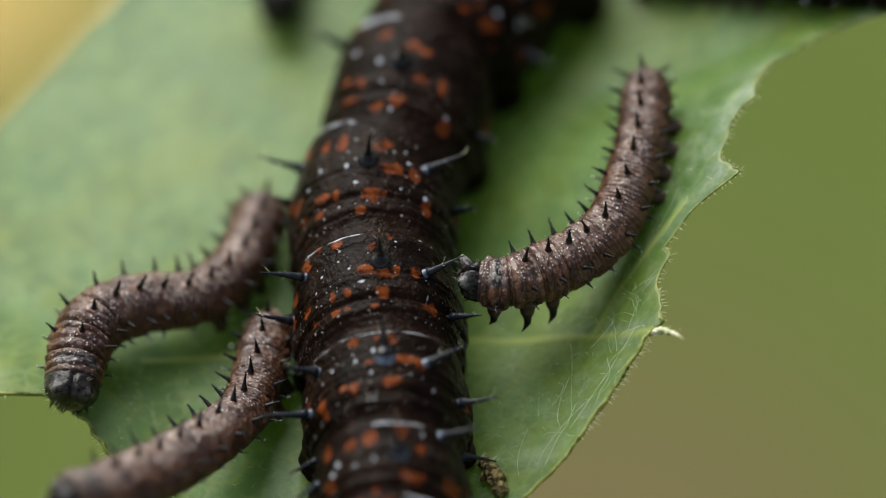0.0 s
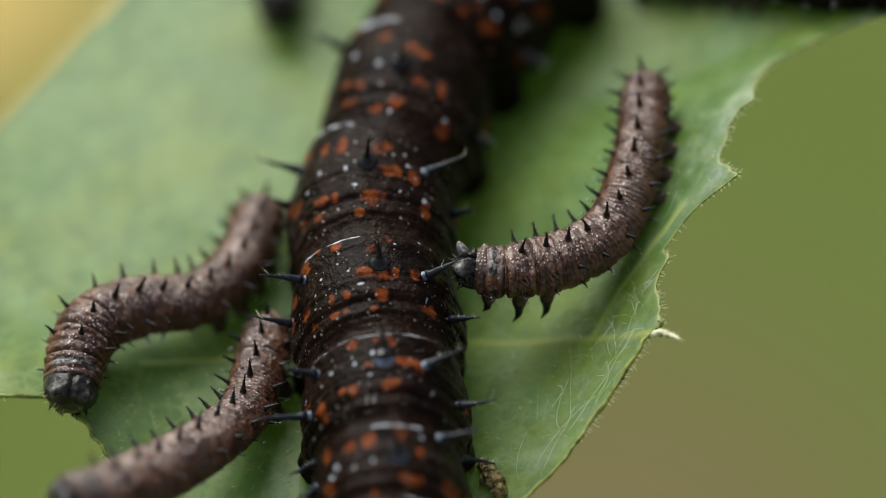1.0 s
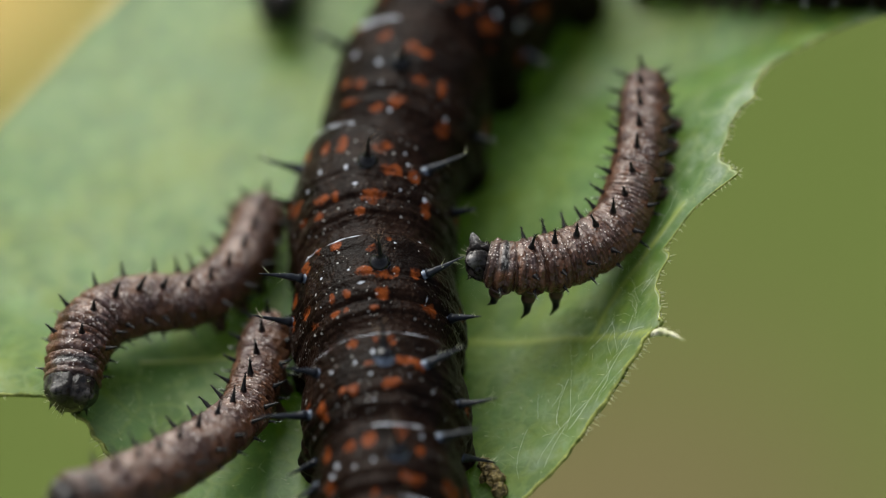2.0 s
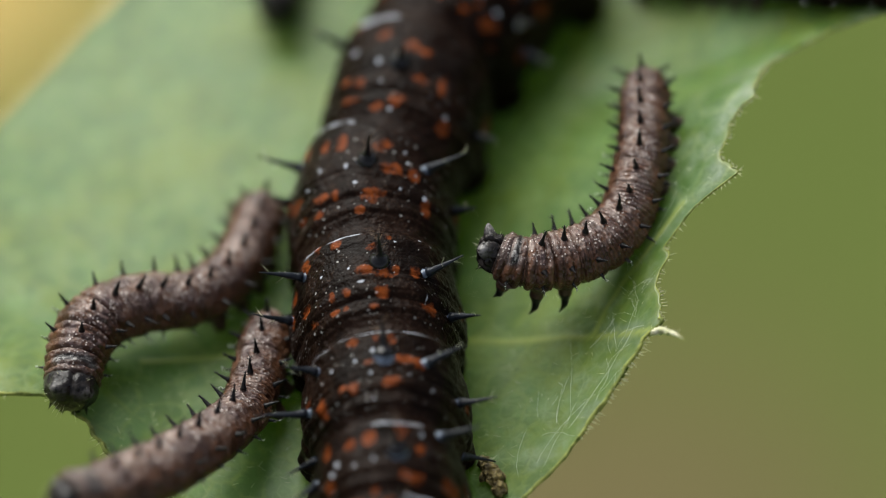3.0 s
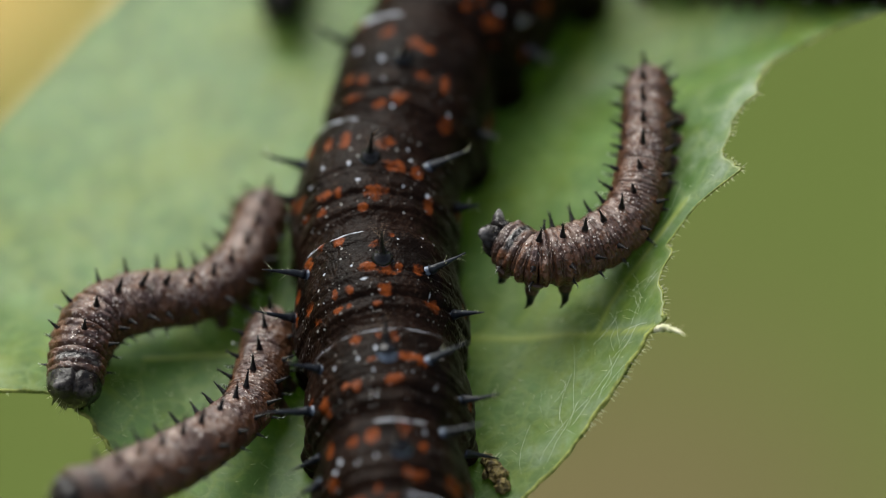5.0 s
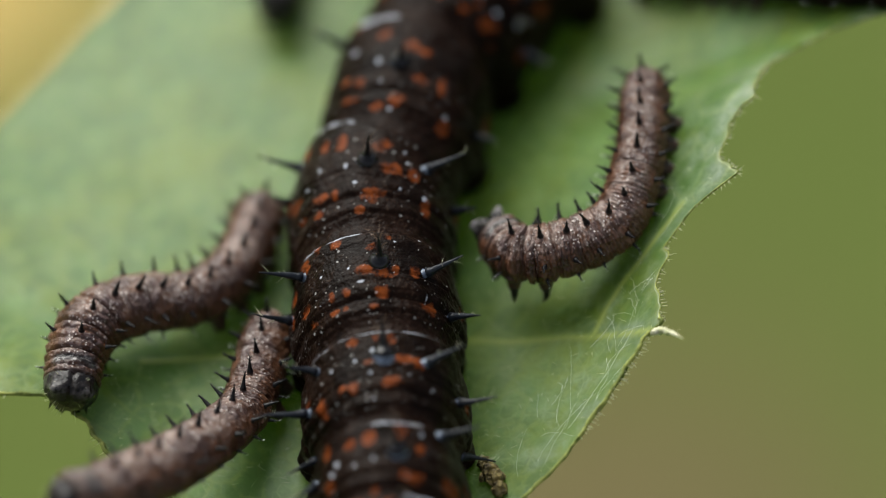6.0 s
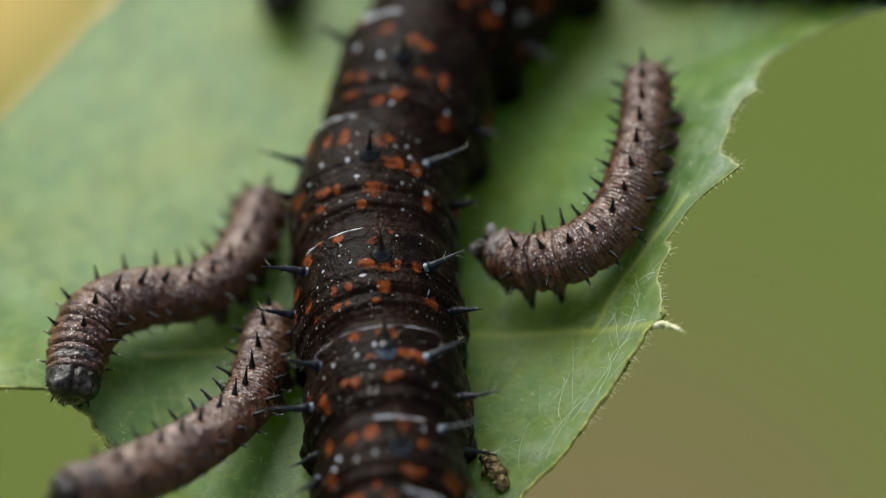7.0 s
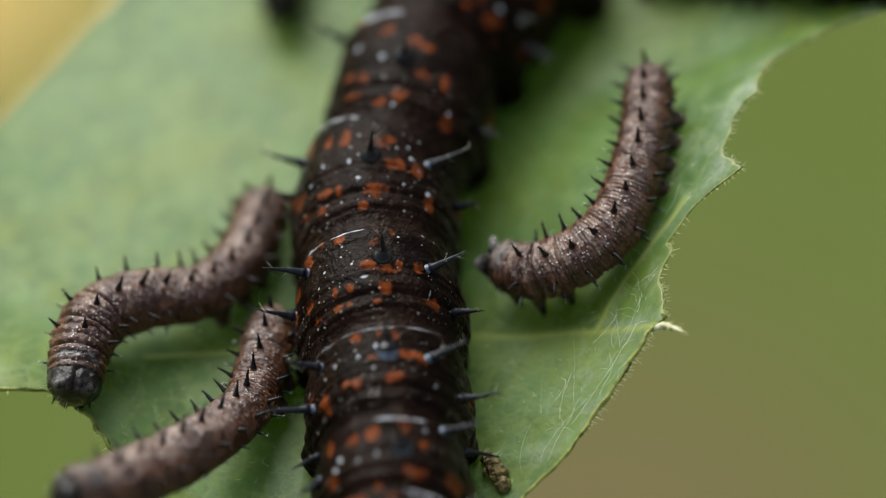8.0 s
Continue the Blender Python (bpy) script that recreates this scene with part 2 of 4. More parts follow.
def ring_tube(stations, around, axes, radius, marks):
    """Closed tube: stations along it, axes(s), radius(s, a) and marks(s, a) -> values by name."""
    verts, faces, rows = [], [], []
    for s in stations:
        o, t, n, side = axes(s)
        for k in range(around):
            a = 2 * math.pi * k / around - math.pi
            verts.append(o + (n * math.cos(a) + side * math.sin(a)) * radius(s, a))
            rows.append(marks(s, a))
    for i in range(len(stations) - 1):
        for k in range(around):
            j = (k + 1) % around
            faces.append((i * around + k, (i + 1) * around + k, (i + 1) * around + j, i * around + j))
    for i, s in ((0, stations[0]), (len(stations) - 1, stations[-1])):
        verts.append(axes(s)[0])
        rows.append(marks(s, math.pi))
        for k in range(around):
            j = (k + 1) % around
            tri = (len(verts) - 1, i * around + k, i * around + j)
            faces.append(tri[::-1] if i else tri)
    return verts, faces, {key: [r[key] for r in rows] for key in rows[0]}


def needle(verts, faces, a, b, r, sides=3, root=None):
    """Adds a thin cone from a to b, grown onto the vertex root where given."""
    a, b = Vector(a), Vector(b)
    t = (b - a).normalized()
    n = t.orthogonal().normalized()
    q = t.cross(n)
    i = len(verts)
    for k in range(sides):
        w = 2 * math.pi * k / sides
        verts.append(a + (n * math.cos(w) + q * math.sin(w)) * r)
    verts.append(b)
    for k in range(sides):
        faces.append((i + k, i + (k + 1) % sides, i + sides))
    if root is not None:
        faces.append((root, i, i + 1))


def blade(verts, faces, a, b, r):
    """Adds a fine flat hair from a to b, as two crossed slivers."""
    a, b = Vector(a), Vector(b)
    n = (b - a).orthogonal().normalized() * r
    for w in (n, (b - a).normalized().cross(n)):
        i = len(verts)
        verts += [a - w, a + w, b]
        faces.append((i, i + 1, i + 2))


def strand(verts, faces, points, r, sides=4):
    """Adds a thin even thread along points."""
    i = len(verts)
    pts = [Vector(p) for p in points]
    for k, p in enumerate(pts):
        t = (pts[min(k + 1, len(pts) - 1)] - pts[max(k - 1, 0)]).normalized()
        n = t.orthogonal().normalized()
        q = t.cross(n)
        for c in range(sides):
            w = 2 * math.pi * c / sides
            verts.append(p + (n * math.cos(w) + q * math.sin(w)) * r)
    for k in range(len(pts) - 1):
        for c in range(sides):
            d = (c + 1) % sides
            faces.append((i + k * sides + c, i + k * sides + d, i + (k + 1) * sides + d, i + (k + 1) * sides + c))


def spine_mesh(name, length, base, dome, rng, hairs, horn, collar, foot=None, bristle=None):
    """A tapered, slightly bent spine along z on a domed collar, with a few stiff hairs."""
    verts, faces, slots = [], [], []
    around = 10
    lean = rng.uniform(-0.10, 0.10), rng.uniform(-0.10, 0.10)
    prof = [(-0.18, dome * 1.1), (0.0, dome * 1.04), (0.16 * dome, dome), (0.42 * dome, dome * 0.92), (0.70 * dome, dome * 0.68), (0.8 * dome, base * 1.35)]
    body = [(0.8 * dome + (length - 0.8 * dome) * f, base * (1.15 - 1.03 * f ** 0.8)) for f in (0.1, 0.25, 0.42, 0.6, 0.78, 0.92, 1.0)]
    for i, (z, r) in enumerate(prof + body):
        f = max(0.0, z / length)
        for k in range(around):
            w = 2 * math.pi * k / around
            rr = r * (1 + (0.20 * rng.uniform(-1, 1) if i > 5 else 0))
            verts.append((rr * math.cos(w) + lean[0] * length * f * f, rr * math.sin(w) + lean[1] * length * f * f, z))
        if i:
            for k in range(around):
                j = (k + 1) % around
                faces.append(((i - 1) * around + k, (i - 1) * around + j, i * around + j, i * around + k))
                # foot: the lowest dome rings, coloured as a highlight along the rim
                slots.append(3 if foot and i <= 2 else 1 if i <= 5 else 0)
    top = len(prof + body) - 1
    faces.append(tuple(top * around + k for k in range(around)))
    slots.append(0)
    for _ in range(hairs):
        f = rng.uniform(0.3, 0.98)
        w = rng.uniform(0, 2 * math.pi)
        p = Vector((lean[0] * length * f * f, lean[1] * length * f * f, length * f))
        d = Vector((math.cos(w), math.sin(w), rng.uniform(0.5, 1.3))).normalized()
        n0 = len(faces)
        needle(verts, faces, p, p + d * length * rng.uniform(0.14, 0.32) * (1.6 if foot else 1.0), base * (0.28 if bristle in (HORN, SILK) else 0.10), root=top * around)
        slots += [2] * (len(faces) - n0)
    me = bpy.data.meshes.new(name)
    me.from_pydata([tuple(c * MM for c in v) for v in verts], [], faces)
    for mt in (horn, collar, bristle or HAIR) + ((foot,) if foot else ()):
        me.materials.append(mt)
    me.polygons.foreach_set("material_index", slots)
    me.polygons.foreach_set("use_smooth", [True] * len(me.polygons))
    return me


def along(direction, at, spin=0.0):
    m = Vector(direction).to_track_quat("Z", "Y").to_matrix().to_4x4() @ pose(0, 0, 0, 0, 0, spin)
    m.translation = at
    return m


# ---- the ground far below ----
def ground():
    s, z = 400.0, -0.6
    me = bpy.data.meshes.new("ground")
    me.from_pydata([(-s, -s, z), (s, -s, z), (s, s, z), (-s, s, z)], [], [(0, 1, 2, 3)])
    me.materials.append(MEADOW)
    tagged(new("ground", me), "blurred green and brown meadow ground with straw patches", "ground", kind="structure")


# ---- the leaf ----
RIGHT_EDGE = [(1.0, -12.5), (2.42, -9.24), (2.86, -8.84), (3.38, -8.51), (3.91, -7.99), (4.26, -7.52), (4.73, -6.92), (5.08, -6.60), (5.58, -5.90),
              (6.03, -5.35), (6.21, -5.02), (6.46, -4.93), (6.72, -4.85), (6.7, -4.49), (6.74, -3.85), (6.64, -3.21), (6.77, -2.75), (7.03, -2.38),
              (6.96, -1.86), (7.26, -1.51), (7.75, -1.0), (8.52, -0.75), (9.25, -0.45), (8.97, -0.18), (8.74, 0.3), (8.7, 0.67), (8.83, 1.02),
              (8.93, 1.56), (9.11, 1.81), (9.29, 2.18), (9.82, 2.43), (9.81, 2.96), (10.07, 4.0), (10.55, 4.79), (11.36, 5.22), (11.89, 5.34), (12.44, 5.75), (13.14, 5.76),
              (14.2, 5.73), (20.0, 9.5), (24.0, 16.0), (18.0, 23.0)]
LEFT_EDGE = [(-6.3, -12.5), (-7.72, -10.13), (-8.97, -8.75), (-10.15, -7.24), (-10.59, -6.84), (-11.15, -5.87), (-12.31, -5.14), (-13.79, -5.21),
              (-17.41, -3.77), (-19.0, -1.0), (-17.03, 3.66), (-15.56, 6.54), (-14.54, 8.4), (-13.68, 9.79), (-12.79, 11.01),
              (-11.89, 12.22), (-10.99, 13.44), (-9.9, 14.78), (-8.61, 16.34), (-5.0, 21.0)]
VEINS = [[(-4.0, -2.5), (0.64, -2.33), (3.81, -3.39), (6.38, -4.82)], [(4.72, -3.8), (5.13, -3.0), (5.66, -2.34), (6.45, -1.57), (7.5, -0.56)],
         [(-9.4, -3.15), (-6.84, -2.76), (-4.0, -2.5)], [(-4.0, -2.5), (-1.0, 6.0), (4.0, 14.0), (10.0, 19.0)]]


def leaf_height(x, y):
    a = max(0.0, x + 1.5)
    q = 0.062 * a * a if a < 7.5 else 3.4875 + 0.93 * (a - 7.5)
    q = q if x < 8 else 5.3475 + 1.65 * (1 - math.exp(-(x - 8) / 1.8)) + 0.10 * (x - 8)
    far = 0.10 * max(0.0, x + 1.5) + 0.55 * smooth(-1, 6, x) + 0.79 * (math.log1p(math.exp(min(30.0, x - 7.5))) - math.log1p(math.exp(min(30.0, x - 13.5))))
    w = smooth(2.5, 7.5, y)
    q = q * (1 - w) + far * w + 1.2 * smooth(7, 14, -x) * smooth(0, 5, -y) - 1.6 * smooth(3, 16, -x) * smooth(-2, 11, y)
    return q + 0.06 * noise.noise((x * 0.35, y * 0.35, 3.1)) + 0.025 * noise.noise((x * 1.3, y * 1.3, 7.7))


def vein_mark(x, y, flat):
    best = 9.0
    for (ax, ay), (bx, by) in flat:
        dx, dy = bx - ax, by - ay
        t = min(1.0, max(0.0, ((x - ax) * dx + (y - ay) * dy) / (dx * dx + dy * dy)))
        best = min(best, math.hypot(x - ax - t * dx, y - ay - t * dy))
    return best


def edge_line(points, n, rough):
    p = np.array(points)
    at = np.concatenate([[0], np.cumsum(np.hypot(*np.diff(p, axis=0).T))])
    s = np.linspace(0, at[-1], n)
    out = np.stack([np.interp(s, at, p[:, 0]), np.interp(s, at, p[:, 1])], 1)
    for i in range(n):
        w = rough * (noise.noise((s[i] * 2.1, 0.4, 1.7)) + 0.6 * noise.noise((s[i] * 5.0, 2.2, 0.3)))
        out[i] += w, 0.4 * w
    return out


def leaf():
    rows, cols = 330, 230
    le, re = edge_line(LEFT_EDGE, rows, 0.10), edge_line(RIGHT_EDGE, rows, 0.10)
    base = thing("leaf", (0, 0, 0), "large green hairy leaf with chewed pale edges and veins", "leaf")
    flat = [(a, b) for line in VEINS for a, b in zip(line, line[1:])]
    verts, vein, rim, down = [], [], [], []
    for i in range(rows):
        for j in range(cols):
            f = j / (cols - 1)
            x, y = le[i] * (1 - f) + re[i] * f
            span = math.hypot(*(re[i] - le[i]))
            d = vein_mark(x, y, flat)
            out = min(f, 1 - f) * span
            lift = 0.05 * math.exp(-(d / 0.10) ** 2) + 0.035 * math.exp(-(out / 0.09) ** 2)
            verts.append((x, y, leaf_height(x, y) + lift))
            vein.append(math.exp(-(d / 0.09) ** 2))
            # reach of the down and of the painted sky reflection, from the right edge
            down.append(0.85 * math.exp(-((1 - f) * span / 1.5)) * smooth(-0.35, 0.35, noise.noise((x * 1.1, y * 1.1, 4.2)) + 0.2))
            rim.append((0.8 if f < 0.5 and i < 150 else 1.0) * math.exp(-(out / 0.11) ** 2) * (0.6 + 0.6 * noise.noise((x * 3, y * 3, 0))))
    top = len(verts)
    verts += [(x, y, z - 0.09) for x, y, z in verts]
    vein, rim, down = vein * 2, rim * 2, down * 2
    faces = []
    for i in range(rows - 1):
        for j in range(cols - 1):
            a = i * cols + j
            q = (a, a + 1, a + cols + 1, a + cols)
            faces += [q, tuple(k + top for k in q[::-1])]
    for i in range(rows - 1):
        for j, flip in ((0, 1), (cols - 1, 0)):
            a, b = i * cols + j, (i + 1) * cols + j
            q = (a, a + top, b + top, b)
            faces.append(q[::-1] if flip else q)
    part("blade", verts, faces, LEAF, base, attrs={"vein": vein, "rim": rim, "down": down})
    for e, hi in ((re, 280), (le, 250)):
        rim_line = [Vector((x, y, leaf_height(x, y) + 0.02)) for x, y in e[20:hi]]
        fine = Curve(rim_line, 3)
        thin = min((s for s in fine.at if fine.point(s).y > -4.6), default=0.0)
        v, f, _ = ring_tube([fine.length * k / 1100 for k in range(1101)], 8, fine.axes,
                            lambda s, a: (0.062 * (1 + 0.9 * noise.noise((s * 0.55, 0, 8))) * (0.36 if s > thin else 1.0) if hi == 280 else 0.06) * (1 + 0.75 * noise.noise((s * 2.6, a, 1)) + 0.50 * noise.noise((s * 11, a, 4))), lambda s, a: {"warm": 0.0})
        part("margin", v, f, MARGIN, base, "thick pale yellow-green leaf margin")
    rng = random.Random(4)
    v, f = [], []
    for e, out, lo, hi in ((re, 1, 40, 270), (le, -1, 30, 150)):
        for _ in range(760 if out > 0 else 40):
            i = rng.randrange(lo, hi)
            x, y = e[i]
            if out > 0 and y > -4.6 and rng.random() < 0.45:
                continue
            tx, ty = e[i + 1] - e[i - 1]
            n = Vector((ty, -tx, 0)).normalized() * out
            z = leaf_height(x, y)
            d = n * rng.uniform(0.14, 0.36) * (0.6 if y > -4.6 else 1.0) + Vector((rng.uniform(-0.08, 0.08), rng.uniform(-0.08, 0.08), rng.uniform(-0.02, 0.15)))
            blade(v, f, (x, y, z), Vector((x, y, z)) + d, 0.017)
    tagged(part("edge_hairs", v, f, HAIR, base, "short pale hairs along the leaf edge"), kind="stuff")
    v, f = [], []
    for _ in range(240):
        x = rng.uniform(0.8, 8.5)
        y = rng.uniform(-8.5, 1.0)
        if x > np.interp(y, re[40:200, 1], re[40:200, 0]) - 0.15:
            continue
        z = leaf_height(x, y)
        w = rng.uniform(0, 6.28)
        l = rng.uniform(0.10, 0.32)
        needle(v, f, (x, y, z), (x + l * math.cos(w), y + l * math.sin(w), z + rng.uniform(0.02, 0.10)), 0.005)
    for _ in range(90):
        x, y = rng.uniform(-10.5, -4.5), rng.uniform(-8.0, -3.0)
        z = leaf_height(x, y)
        w = rng.uniform(0, 6.28)
        needle(v, f, (x, y, z), (x + 0.25 * math.cos(w), y + 0.25 * math.sin(w), z + 0.08), 0.006)
    tagged(part("surface_hairs", v, f, HAIR, base, "fine pale down on the leaf"), kind="stuff")
    # the dry tooth left standing at the end of a side vein
    v, f, slots = [], [], []
    tip = Curve([(6.40, -4.93, 3.78), (6.71, -5.12, 4.2), (7.05, -5.48, 4.51), (7.41, -5.98, 4.84)])
    v, f, marks = ring_tube([tip.length * k / 40 for k in range(41)], 14, tip.axes,
                            lambda s, a: 0.130 * min(1.0, 0.35 + 2.2 * s / tip.length) * (1.05 - s / tip.length) ** 0.9 * (1 + 1.0 * noise.noise((s * 6, math.cos(a) * 2, math.sin(a) * 2)) + 0.4 * noise.noise((s * 15, math.cos(a) * 4, math.sin(a) * 4))),
                            lambda s, a: {"warm": 0.0})
    tooth = part("tooth", v, f, TOOTH, base, "pale dry pointed leaf tooth")
    v, f = [], []
    for _ in range(46):
        p = tip.point(rng.uniform(-0.5, 0.75) * tip.length)
        blade(v, f, p, p + Vector((rng.uniform(-0.15, 0.25), rng.uniform(-0.20, 0.28), rng.uniform(-0.02, 0.22))), 0.011)
    tagged(part("tooth_hairs", v, f, HAIR, tooth, "short pale hairs on the leaf tooth"), kind="stuff")
    return re


def silk_threads():
    rng = random.Random(9)
    edge = edge_line(RIGHT_EDGE, 330, 0.10)
    v, f = [], []
    # where a thread starts, its way in degrees, length, bend, how many lie beside one another
    for x, y, turn, length, bend, n in ((3.0, -7.9, 72, 1.9, 0.05, 3), (3.6, -7.0, 80, 1.3, 0.1, 4), (4.1, -6.9, 62, 2.6, 0.0, 3), (4.6, -6.2, 64, 2.2, 0.12, 3), (5.3, -5.2, 100, 1.0, -0.5, 4),
                                        (5.4, -4.7, 70, 1.1, 0.3, 3), (6.0, -3.9, 85, 1.2, 0.4, 5), (6.1, -3.1, 60, 0.9, -0.4, 5), (6.2, -4.3, 130, 0.9, 0.6, 4), (2.6, -8.6, 66, 1.6, 0.0, 2),
                                        (4.3, -7.4, 140, 0.8, 0.3, 4), (6.5, -2.0, 95, 1.3, 0.2, 4), (7.0, -1.1, 60, 1.2, -0.1, 4), (3.2, -6.2, 45, 0.9, 0.5, 3), (4.9, -4.4, 20, 1.2, 0.2, 3)):
        for _ in range((n + 1) // 2):
            px, py = x + rng.uniform(-0.35, 0.2), y + rng.uniform(-0.35, 0.35)
            w = radians(turn + rng.uniform(-22, 22))
            l = length * rng.uniform(0.6, 1.5)
            bow = bend + rng.uniform(-0.35, 0.35)
            pts = []
            for k in range(22):
                if min(math.hypot(px - e[0], py - e[1]) for e in edge[40:200]) < 0.12:
                    break
                pts.append((px, py, leaf_height(px, py) + 0.05 + 0.03 * noise.noise((px * 4, py * 4, 1))))
                w += bow * 0.06 + 0.34 * noise.noise((px * 5, py * 5, 3))
                px += math.cos(w) * l / 21
                py += math.sin(w) * l / 21
            if len(pts) > 4:
                strand(v, f, pts, rng.uniform(0.0022, 0.0044), 3)
    tagged(part("silk_threads", v, f, SILK), "thin white silk threads lying on the leaf", "silk", kind="stuff")


def dropping():
    rng = random.Random(12)
    bm = bmesh.new()
    for x, y, r in ((1.30, -7.51, 0.20), (1.47, -7.89, 0.26), (1.64, -8.27, 0.28), (1.76, -8.68, 0.24), (1.29, -8.02, 0.15), (1.68, -7.99, 0.16)):
        bmesh.ops.create_icosphere(bm, subdivisions=4, radius=r, matrix=Matrix.Translation((x, y, leaf_height(x, y) + r * 0.8)))
    for w in bm.verts:
        w.co += Vector((noise.noise(w.co * 7), noise.noise(w.co * 7 + Vector((5, 0, 0))), noise.noise(w.co * 7 + Vector((0, 9, 0))))) * 0.09
        w.co += noise.noise_vector(w.co * 17) * 0.06
    bm.verts.index_update()
    v = [tuple(w.co) for w in bm.verts]
    f = [tuple(w.index for w in q.verts) for q in bm.faces]
    lump = len(v) // 6
    f += [(k * lump, (k + 1) * lump, (k + 1) * lump + 1) for k in range(5)]
    bm.free()
    tagged(part("dropping", v, f, CRUMB), "crumbly brown dropping lying on the leaf", "dropping")


# ---- the large caterpillar ----
BIG_AXIS = [(-1.5, -14.5, 2.0), (-1.58, -11.71, 2.2), (-1.62, -9.47, 2.35), (-1.76, -6.32, 2.5), (-2.12, -1.87, 2.6), (-2.14, 1.39, 2.6), (-1.62, 3.05, 2.6), (-1.18, 4.71, 2.6),
            (-0.58, 7.50, 2.6), (1.15, 9.75, 2.6), (2.9, 11.9, 2.8), (4.7, 13.7, 3.0)]
# the usual pattern of a segment: along it, degrees round the back, half length, half width in degrees
RUST_SPOTS = [(0.06, -38, 0.050, 6), (0.07, -25, 0.060, 7), (0.10, 4, 0.040, 9), (0.34, 6, 0.048, 16), (0.27, 38, 0.055, 7), (0.08, -60, 0.05, 7),
              (0.56, -31, 0.042, 4), (0.54, -21, 0.055, 5), (0.56, 7, 0.048, 8), (0.70, 1, 0.030, 6), (0.71, -29, 0.025, 4), (0.70, -20, 0.03, 3),
              (0.58, -58, 0.055, 6), (0.76, -47, 0.055, 5), (0.60, 45, 0.060, 9), (0.58, 28, 0.03, 3), (0.15, 62, 0.05, 6), (0.74, 62, 0.05, 6),
              (0.40, -84, 0.05, 6), (0.45, 84, 0.05, 7), (0.72, 24, 0.03, 4), (0.30, -52, 0.04, 4)]
PALE_SPOTS = [(0.32, -18, 0.022, 2.4), (0.30, -40, 0.028, 2.8), (0.24, -41, 0.018, 2.2), (0.47, -10, 0.020, 3.5), (0.50, 42, 0.026, 2.8), (0.13, 28, 0.026, 3.0),
              (0.05, 17, 0.020, 2.5), (0.50, 23, 0.022, 3.0), (0.62, -8, 0.016, 1.8), (0.40, 58, 0.03, 3), (0.45, -62, 0.025, 3)]
# the marks and spines of the segments in view, by segment
RUST_ON = {
    2: [(0.02, -46, 0.063, 6.2), (0.16, -21, 0.079, 5.9), (0.27, 0, 0.058, 6.8), (0.3, 11, 0.047, 5.6), (0.56, -47, 0.047, 6.2), (0.6, -33, 0.047, 5.1),
         (0.53, 11, 0.042, 8.7), (0.74, 2, 0.063, 8.5), (0.81, -13, 0.042, 6.1), (-0.21, 22, 0.084, 7.4), (0.53, 29, 0.074, 4.8), (-0.3, 64, 0.037, 8.9),
         (0.79, 42, 0.053, 6.9), (0.74, -37, 0.032, 9.7), (0.45, -82, 0.047, 9.7)],
    3: [(0.18, -39, 0.05, 4.4), (0.18, -25, 0.073, 5.2), (0.19, 5, 0.078, 8.1), (0.42, 13, 0.067, 8.8), (0.42, 30, 0.067, 5.4), (0.59, -39, 0.05, 6.6),
         (0.61, -27, 0.05, 4.3), (0.66, 1, 0.067, 9.4), (0.5, -70, 0.062, 9.7), (0.71, -42, 0.039, 5.2), (0.77, -10, 0.034, 4.3), (0.66, -63, 0.034, 7.5),
         (0.69, 42, 0.073, 5.7), (0.15, -61, 0.067, 4.5)],
    4: [(0.02, -44, 0.072, 4.7), (0.03, -28, 0.079, 5.3), (0.17, -4, 0.053, 6.0), (0.06, 9, 0.039, 3.5), (0.4, -8, 0.053, 7.7), (0.43, 4, 0.059, 9.4),
         (0.41, 13, 0.053, 4.4), (0.4, 27, 0.066, 4.3), (0.1, -58, 0.079, 6.5), (0.56, -35, 0.059, 3.1), (0.57, -24, 0.072, 3.7), (0.62, 3, 0.072, 7.3),
         (0.74, -5, 0.039, 4.7), (0.51, -64, 0.053, 7.9), (0.7, -36, 0.039, 4.7), (0.71, -26, 0.039, 2.8), (0.71, 39, 0.059, 7.7), (0.22, -80, 0.053, 7.3),
         (0.68, -57, 0.053, 6.3)],
    5: [(-0.01, -45, 0.076, 5.4), (0.09, -24, 0.068, 4.7), (0.1, -6, 0.053, 3.4), (0.1, 6, 0.061, 3.9), (0.31, 13, 0.068, 9.6), (0.36, 26, 0.076, 4.7),
         (0.35, -12, 0.038, 5.2), (0.57, 3, 0.068, 8.1), (0.57, -26, 0.076, 4.7), (0.55, -36, 0.046, 4.7), (0.6, -61, 0.122, 8.0), (-0.01, -72, 0.061, 8.5)],
    6: [(0.08, 9, 0.17, 7.3), (0.21, -16, 0.123, 6.2), (0.23, -33, 0.095, 6.1), (0.15, -61, 0.104, 8.0), (0.36, 26, 0.085, 4.2), (0.71, 20, 0.085, 11.7),
         (0.88, -13, 0.076, 5.3), (0.66, 64, 0.114, 13.9), (0.64, -60, 0.095, 7.7)]}
